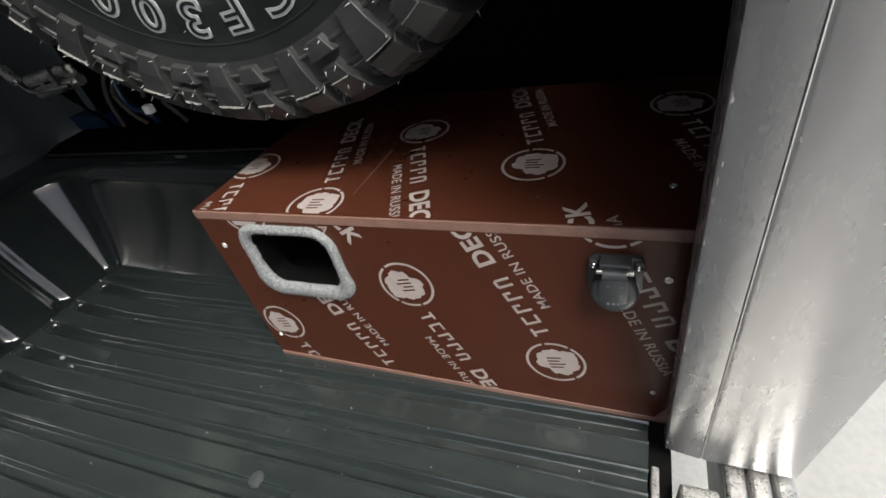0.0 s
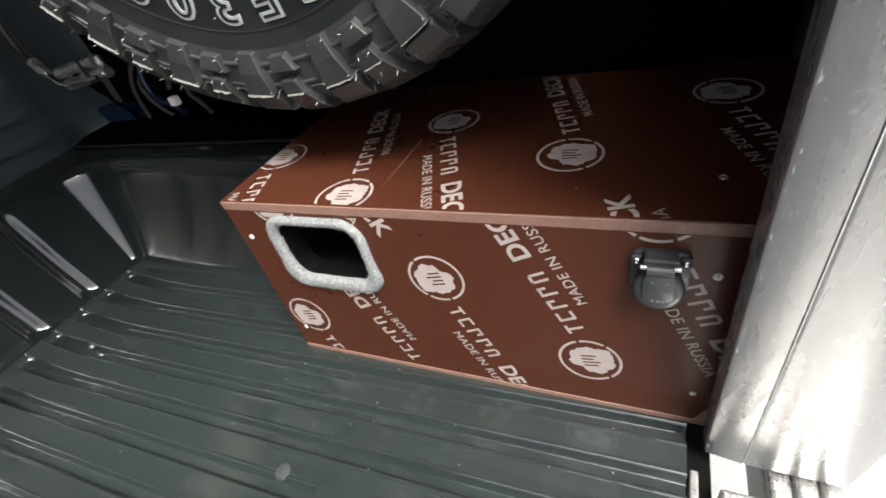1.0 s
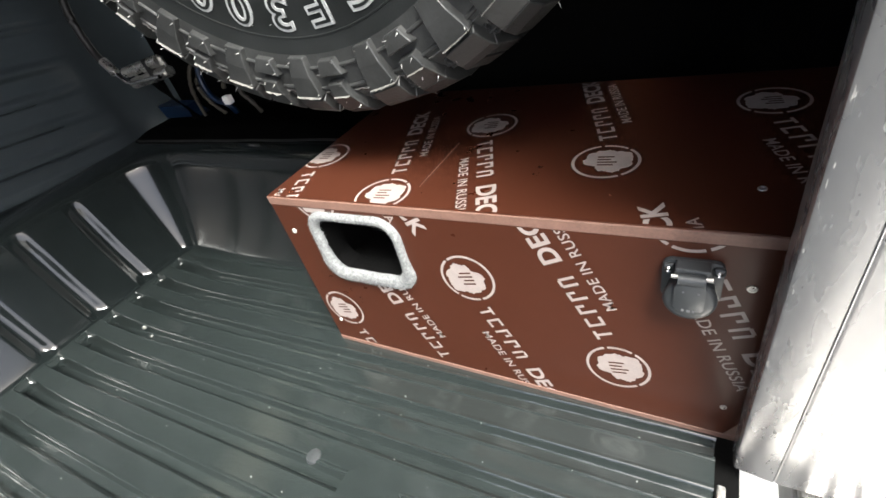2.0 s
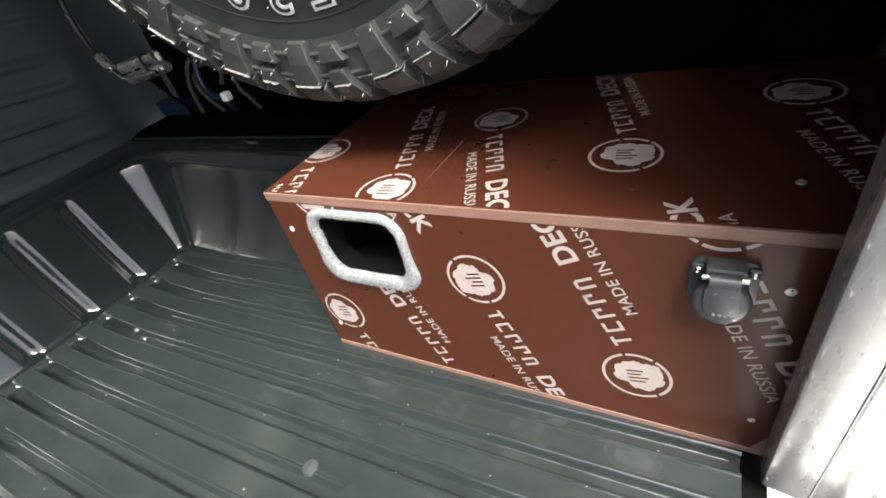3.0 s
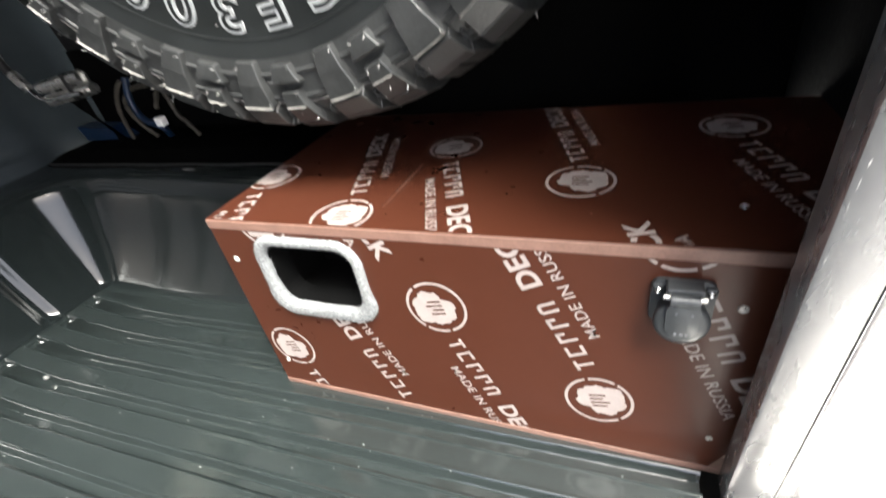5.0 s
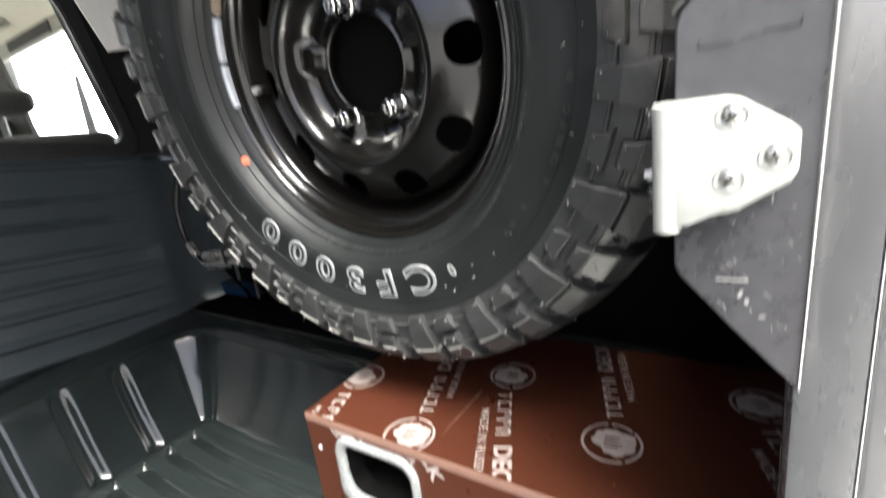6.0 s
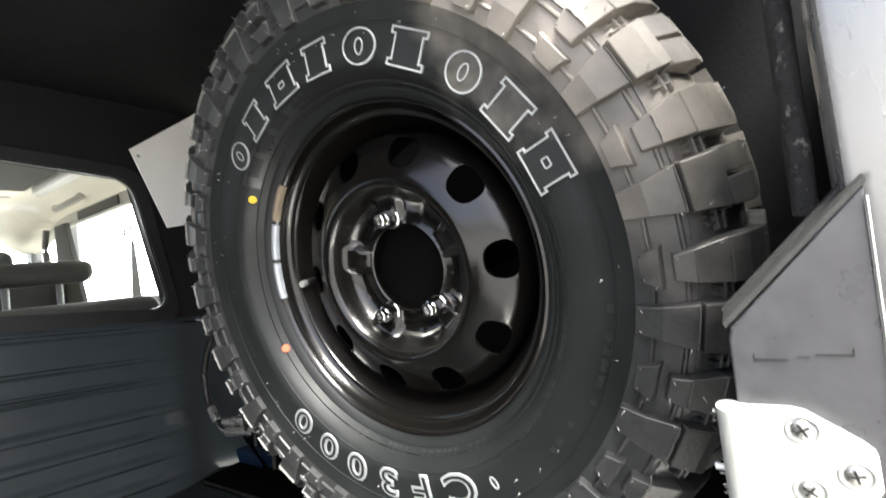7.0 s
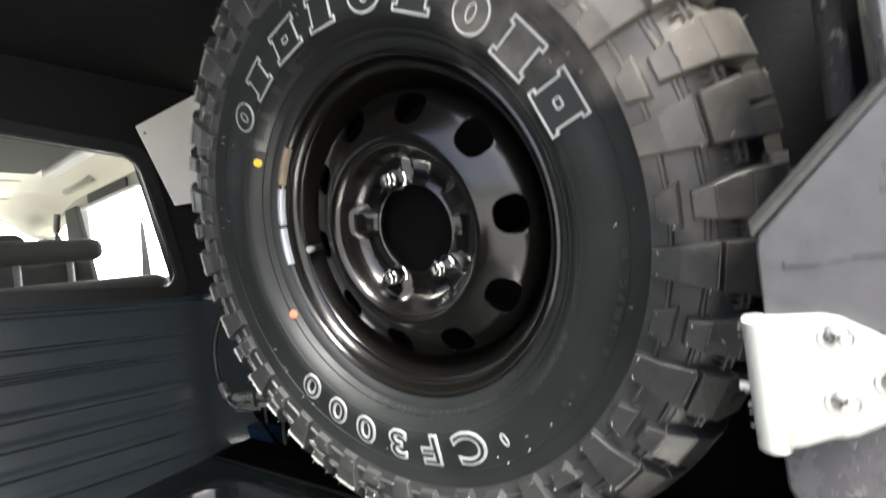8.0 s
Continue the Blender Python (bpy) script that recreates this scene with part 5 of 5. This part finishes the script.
# small unreadable moulded lines as bars
bm = bmesh.new()
for r, d0, d1, h in ((0.2350, 141, 99, 0.009), (0.2250, -60, -118, 0.005), (0.2400, -12, -48, 0.005), (0.2790, -8, -30, 0.006), (0.2700, 176, 200, 0.005), (0.2700, -34, -50, 0.006)):
    deg = d0
    sg = 1 if d1 > d0 else -1
    while (deg - d1) * sg < 0:
        w = rnd.uniform(1.0, 2.6) if h < 0.01 else rnd.uniform(4, 8)
        if rnd.random() < 0.8:
            n = max(2, int(w / 1.5) + 1)
            lo = [on_wall(r - h / 2, deg + sg * w * k / n, wall_depth(r - h / 2)) @ Vector((0, 0, 0)) for k in range(n + 1)]
            hi = [on_wall(r + h / 2, deg + sg * w * k / n, wall_depth(r + h / 2)) @ Vector((0, 0, 0)) for k in range(n + 1)]
            va, vb = [bm.verts.new(p + Vector((0, 0, 0.0009))) for p in lo], [bm.verts.new(p + Vector((0, 0, 0.0009))) for p in hi]
            for k in range(n):
                bm.faces.new((va[k], va[k + 1], vb[k + 1], vb[k]))
        deg += sg * (w + 0.8)
MOULD = material("moulded_mark", (0.017, 0.018, 0.018), 0.35, vary=0.3, scale=40, fine=300, bump=0.0004)
tagged(part("moulded_line", bm, MOULD, tyre, "small moulded lines of marking"), kind="stuff")

# grey moulded panel with dark fields near the bead
for r0, r1, d0, d1, up, mat, nm in ((0.2275, 0.2440, 141, 106, 0.0006, MOULD, "moulded_panel"), (0.2310, 0.2405, 137, 129.5, 0.0011, RUBBER, "panel_field"), (0.2310, 0.2405, 127, 119.5, 0.0011, RUBBER, "panel_field"), (0.2310, 0.2405, 117, 110, 0.0011, RUBBER, "panel_field")):
    bm = bmesh.new()
    rows = []
    for k in range(7):
        r = r0 + (r1 - r0) * k / 6
        rows.append([bm.verts.new(on_wall(r, d0 + (d1 - d0) * s / 16, wall_depth(r) - up) @ Vector((0, 0, 0))) for s in range(17)])
    grid_faces(bm, rows)
    part(nm, bm, mat, tyre, "grey moulded panel" if nm == "moulded_panel" else "", smooth=60)

# rim barrel, flange and disc
bm = bmesh.new()
lathe(bm, [(0.2130, -0.0420), (0.2120, -0.0375), (0.2090, -0.0362), (0.2065, -0.0380), (0.2045, -0.0440), (0.2025, -0.0540), (0.1980, -0.0590), (0.1940, -0.0605), (0.1915, -0.0650), (0.1890, -0.0820), (0.1840, -0.0880), (0.1815, -0.0920),
           (0.1790, -0.1100), (0.1780, -0.1600), (0.1880, -0.1800), (0.1920, -0.2150), (0.2045, -0.2350), (0.2130, -0.2500), (0.2100, -0.2530), (0.1970, -0.2380), (0.1870, -0.2200), (0.1840, -0.1850), (0.1750, -0.1650), (0.1755, -0.1000)], 160)
rim = part("rim", bm, WHEEL, wheel, "glossy black steel rim with painted brown reflections", smooth=40)
disc_profile = [(0.1780, -0.1000), (0.1765, -0.0860), (0.1730, -0.0770), (0.1660, -0.0690), (0.1520, -0.0620), (0.1380, -0.0560), (0.1270, -0.0510), (0.1200, -0.0485), (0.1145, -0.0475), (0.1095, -0.0495), (0.1055, -0.0550),
                (0.1020, -0.0650), (0.0980, -0.0745), (0.0930, -0.0805), (0.0870, -0.0830), (0.0720, -0.0842), (0.0630, -0.0838), (0.0595, -0.0818), (0.0575, -0.0835), (0.0570, -0.0900)]
bm = bmesh.new()
lathe(bm, disc_profile + [(r - (0.0 if r > 0.06 else -0.003), z - 0.005) for r, z in disc_profile[::-1]], 160, closed=True)
for v in bm.verts:
    r = math.hypot(v.co.x, v.co.y)
    if r < 0.106:
        a = (math.degrees(math.atan2(v.co.y, v.co.x)) - 57.5) % 72 - 36
        v.co.z += 0.0085 * (1 - smoothstep(8, 15, abs(a))) * smoothstep(0.0630, 0.0700, r) * (1 - smoothstep(0.088, 0.106, r))
        v.co.z -= 0.0030 * (1 - smoothstep(9, 16, abs(abs(a) - 24))) * smoothstep(0.0640, 0.0700, r) * (1 - smoothstep(0.086, 0.098, r))
bmesh.ops.recalc_face_normals(bm, faces=bm.faces)
disc_me = finish("disc", bm, WHEEL)
disc = new("disc", disc_me)
cutter_bm = bmesh.new()
for i in range(10):
    deg = 36 * i - 0.3
    hole = []
    for k in range(28):
        a = 2 * math.pi * k / 28
        rx, ry = 0.0215, 0.0178
        e = 0.75
        x = rx * math.copysign(abs(math.cos(a)) ** e, math.cos(a))
        y = ry * math.copysign(abs(math.sin(a)) ** e, math.sin(a))
        hole.append((x * (1.0 + 0.14 * y / ry), y))
    prism(cutter_bm, hole, 0.10, pose(0, 0, 0, 0, 0, deg - 90) @ pose(0, 0.1505, -0.13))
cutter = new("cutter", finish("cutter", cutter_bm, WHEEL))
mod = disc.modifiers.new("cut", "BOOLEAN")
mod.operation, mod.solver, mod.object = "DIFFERENCE", "EXACT", cutter
me = bpy.data.meshes.new_from_object(disc.evaluated_get(bpy.context.evaluated_depsgraph_get()))
bpy.data.objects.remove(disc)
bpy.data.objects.remove(cutter)
me.shade_smooth()
me.set_sharp_from_angle(angle=radians(38))
disc = new("disc", me)
disc.parent = wheel
tagged(disc, "black pressed steel wheel disc with ten vent holes")
for i in range(5):
    deg = 93.5 + 72 * i
    if i in (0, 2, 3):
        nut = bmesh.new()
        m = pose(0, 0, 0, 0, 0, deg - 90) @ pose(0, 0.0672, -0.0800)
        lathe(nut, [(0.0135, 0.0), (0.0135, 0.003), (0.0118, 0.0045)], 24, m=m)
        hexo = [(0.0112 * math.cos(radians(60 * k + 10)), 0.0112 * math.sin(radians(60 * k + 10))) for k in range(6)]
        prism(nut, hexo, 0.016, m @ pose(0, 0, 0.004), bevel=0.0015)
        lathe(nut, [(0.0085, 0.0), (0.0085, 0.0085), (0.0075, 0.0095), (0.0055, 0.0095), (0.0052, 0.003)], 20, m=m @ pose(0, 0, 0.0195))
        part("lug_nut", nut, CHROME, wheel, "chrome lug nut", smooth=35)
    else:
        bm = bmesh.new()
        lathe(bm, [(0.0095, 0.0), (0.0090, 0.0012), (0.0080, 0.0014), (0.0076, -0.001)], 20, m=pose(0, 0, 0, 0, 0, deg - 90) @ pose(0, 0.0672, -0.0838))
        hb = part("bolt_hole", bm, WHEEL, disc, smooth=40)
        # flat dark disc stands in for the shade down the bolt hole
        bm = bmesh.new()
        lathe(bm, [(0.0001, 0.0), (0.0078, 0.0)], 16, m=pose(0, 0, 0, 0, 0, deg - 90) @ pose(0, 0.0672, -0.0834))
        part("bolt_hole_shade", bm, SEALRUBBER, hb)
# valve and clip-on weights
bm = bmesh.new()
tube(bm, [(-0.188, -0.002, -0.086), (-0.184, -0.002, -0.074), (-0.179, -0.002, -0.060)], 0.0042, 12)
part("valve", bm, SEALRUBBER, wheel, smooth=50)
bm = bmesh.new()
tube(bm, [(-0.179, -0.002, -0.060), (-0.1770, -0.002, -0.055), (-0.1750, -0.002, -0.050)], 0.0048, 12)
part("valve_cap", bm, TRIMGREY, wheel)
for d0, d1, mat, lab in ((137, 152, TAPE, "tan strip on the rim edge"), (154, 168.5, LEADGREY, "grey clip-on balance weight"), (170, 185, LEADGREY, "grey clip-on balance weight")):
    bm = bmesh.new()
    n = 8
    rings = []
    for k in range(n + 1):
        a = radians(d0 + (d1 - d0) * k / n)
        e = 0.7 if k in (0, n) else 1.0
        rings.append([bm.verts.new((r * math.cos(a), r * math.sin(a), z)) for r, z in ((0.2040, -0.0420), (0.2050, -0.0365 + 0.002 * e), (0.2085, -0.0350 + 0.003 * e), (0.2120, -0.0355 + 0.002 * e), (0.2135, -0.0400))])
    grid_faces(bm, rings)
    bm.faces.new(rings[0]), bm.faces.new(rings[-1][::-1])
    part("balance_weight", bm, mat, wheel, lab, smooth=60)

# carrier behind the wheel
carrier = thing("wheel_carrier", "black steel carrier that holds the spare wheel to the side wall", "carrier")
bm = bmesh.new()
lathe(bm, [(0.0005, -0.105), (0.100, -0.105), (0.100, -0.115), (0.0005, -0.115)], 32, m=TM)
part("carrier_plate", bm, BLACK, carrier)
bm = bmesh.new()
tube(bm, [TM @ Vector((0, 0, -0.113)), TM @ Vector((0, 0, -0.2)), TM @ Vector((0, 0, -0.36))], 0.05, 20)
part("carrier_arm", bm, BLACK, carrier)

# ---- things in the recess over the side of the liner ----
tarp = thing("folded_tarp", "black folded tarp lying on the liner ledge", "tarp")
bm = bmesh.new()
rows = []
for i in range(25):
    x = -1.365 + 0.80 * i / 24
    rows.append([bm.verts.new((x, 0.588 + 0.205 * k / 8, 0.2368 + (0.0255 + 0.004 * noise.noise((x * 14, k * 0.7, 2))) * smoothstep(0, 1.2, min(k, 8 - k)) * smoothstep(0, 1.5, min(i, 24 - i)))) for k in range(9)])
grid_faces(bm, rows)
bmesh.ops.solidify(bm, geom=list(bm.faces), thickness=0.0004)
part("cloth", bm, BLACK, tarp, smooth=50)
bm = bmesh.new()
tube(bm, [(-1.35 + 0.77 * i / 8, 0.5905, 0.2395 + 0.0008 * math.sin(3 * i)) for i in range(9)], 0.0028, 8)
part("hem", bm, SEALRUBBER, tarp, "rolled hem", smooth=50)
jack = thing("tool_case", "flat dark blue tool case lying on the tarp", "case")
bm = bmesh.new()
prism(bm, [(-1.321, 0.300), (-1.308, 0.2645), (-1.166, 0.2645), (-1.182, 0.274), (-1.205, 0.294)], 0.045, Matrix(((1, 0, 0, 0), (0, 0, -1, 0.722), (0, 1, 0, 0), (0, 0, 0, 1))), bevel=0.004)
part("case_body", bm, BLUE, jack)
pump = thing("air_hose", "thin blue air hose with a pale end cap", "hose")
bm = bmesh.new()
tube(bm, [(-1.085, 0.70, 0.40), (-1.092, 0.69, 0.355), (-1.080, 0.685, 0.320), (-1.050, 0.68, 0.303), (-1.022, 0.68, 0.303)], 0.0075, 12)
part("hose_line", bm, BLUE, pump, smooth=50)
bm = bmesh.new()
box(bm, (-1.024, 0.671, 0.294), (-1.003, 0.689, 0.315), 0.003)
part("end_cap", bm, BOARD, pump, "pale end cap")
bm = bmesh.new()
tube(bm, [(-1.03, 0.70, 0.262), (-1.03, 0.69, 0.285), (-1.045, 0.68, 0.303)], 0.0075, 10)
part("hose_end", bm, BLUE, pump, smooth=50)
rope = thing("tow_rope", "dirty beige rope heaped on the tarp", "rope")
for pts in ([(-1.000, 0.675, 0.335), (-0.985, 0.68, 0.365), (-0.966, 0.68, 0.378), (-0.957, 0.68, 0.350), (-0.950, 0.68, 0.315), (-0.935, 0.68, 0.300), (-0.925, 0.69, 0.266)],
            [(-1.150, 0.69, 0.262), (-1.140, 0.685, 0.33), (-1.120, 0.69, 0.375), (-1.105, 0.70, 0.395)], [(-1.075, 0.70, 0.262), (-1.10, 0.69, 0.30), (-1.115, 0.69, 0.345), (-1.085, 0.70, 0.375), (-1.03, 0.70, 0.38)]):
    bm = bmesh.new()
    tube(bm, pts, lambda t: 0.0052 + 0.0009 * math.sin(60 * t), 10)
    part("strand", bm, BEIGE, rope, smooth=50)
clip = thing("ratchet_buckle", "worn steel ratchet buckle with a wire hook", "buckle")
BM = pose(-1.185, 0.630, 0.405, 0, -6, 6)
for z, x0, x1 in ((0.014, -0.075, 0.062), (-0.015, -0.070, 0.078)):
    bm = bmesh.new()
    tube(bm, [BM @ Vector((x, 0, z)) for x in (x0, (x0 + x1) / 2, x1)], 0.0125, 16)
    part("buckle_bar", bm, SCREW, clip, smooth=50)
bm = bmesh.new()
box(bm, (-0.060, 0.004, -0.020), (0.070, 0.010, 0.020), 0.002, m=BM)
part("buckle_plate", bm, SCREW, clip)
bm = bmesh.new()
box(bm, (0.018, -0.0135, -0.0285), (0.030, 0.0125, 0.0275), 0.002, m=BM)
part("buckle_band", bm, SEALRUBBER, clip)
bm = bmesh.new()
tube(bm, [(-1.12, 0.616, 0.394), (-1.20, 0.616, 0.389), (-1.262, 0.616, 0.387), (-1.290, 0.616, 0.408), (-1.316, 0.618, 0.438)], 0.0055, 10)
part("wire_hook", bm, CHROME, clip, smooth=50)
bm = bmesh.new()
tube(bm, [(-1.316, 0.618, 0.438), (-1.345, 0.622, 0.475), (-1.358, 0.630, 0.56), (-1.31, 0.64, 0.66), (-1.24, 0.645, 0.70)], 0.0095, 12)
part("hose", bm, SEALRUBBER, clip, "dark ribbed strap", smooth=50)
bm = bmesh.new()
tube(bm, [(-1.296, 0.617, 0.415), (-1.306, 0.6175, 0.427), (-1.322, 0.6185, 0.446)], 0.0115, 12)
part("ferrule", bm, SCREW, clip, smooth=50)
bm = bmesh.new()
rows = []
for i in range(15):
    s = i / 14
    rows.append([bm.verts.new((-1.150 - 0.05 * s + 0.036 * (k / 3 - 0.5), 0.665 + 0.012 * math.sin(5 * s + k) - 0.03 * s, 0.2645 + 0.14 * s)) for k in range(4)])
grid_faces(bm, rows)
bmesh.ops.solidify(bm, geom=list(bm.faces), thickness=0.0025)
part("webbing", bm, BLACK, clip, "black webbing")
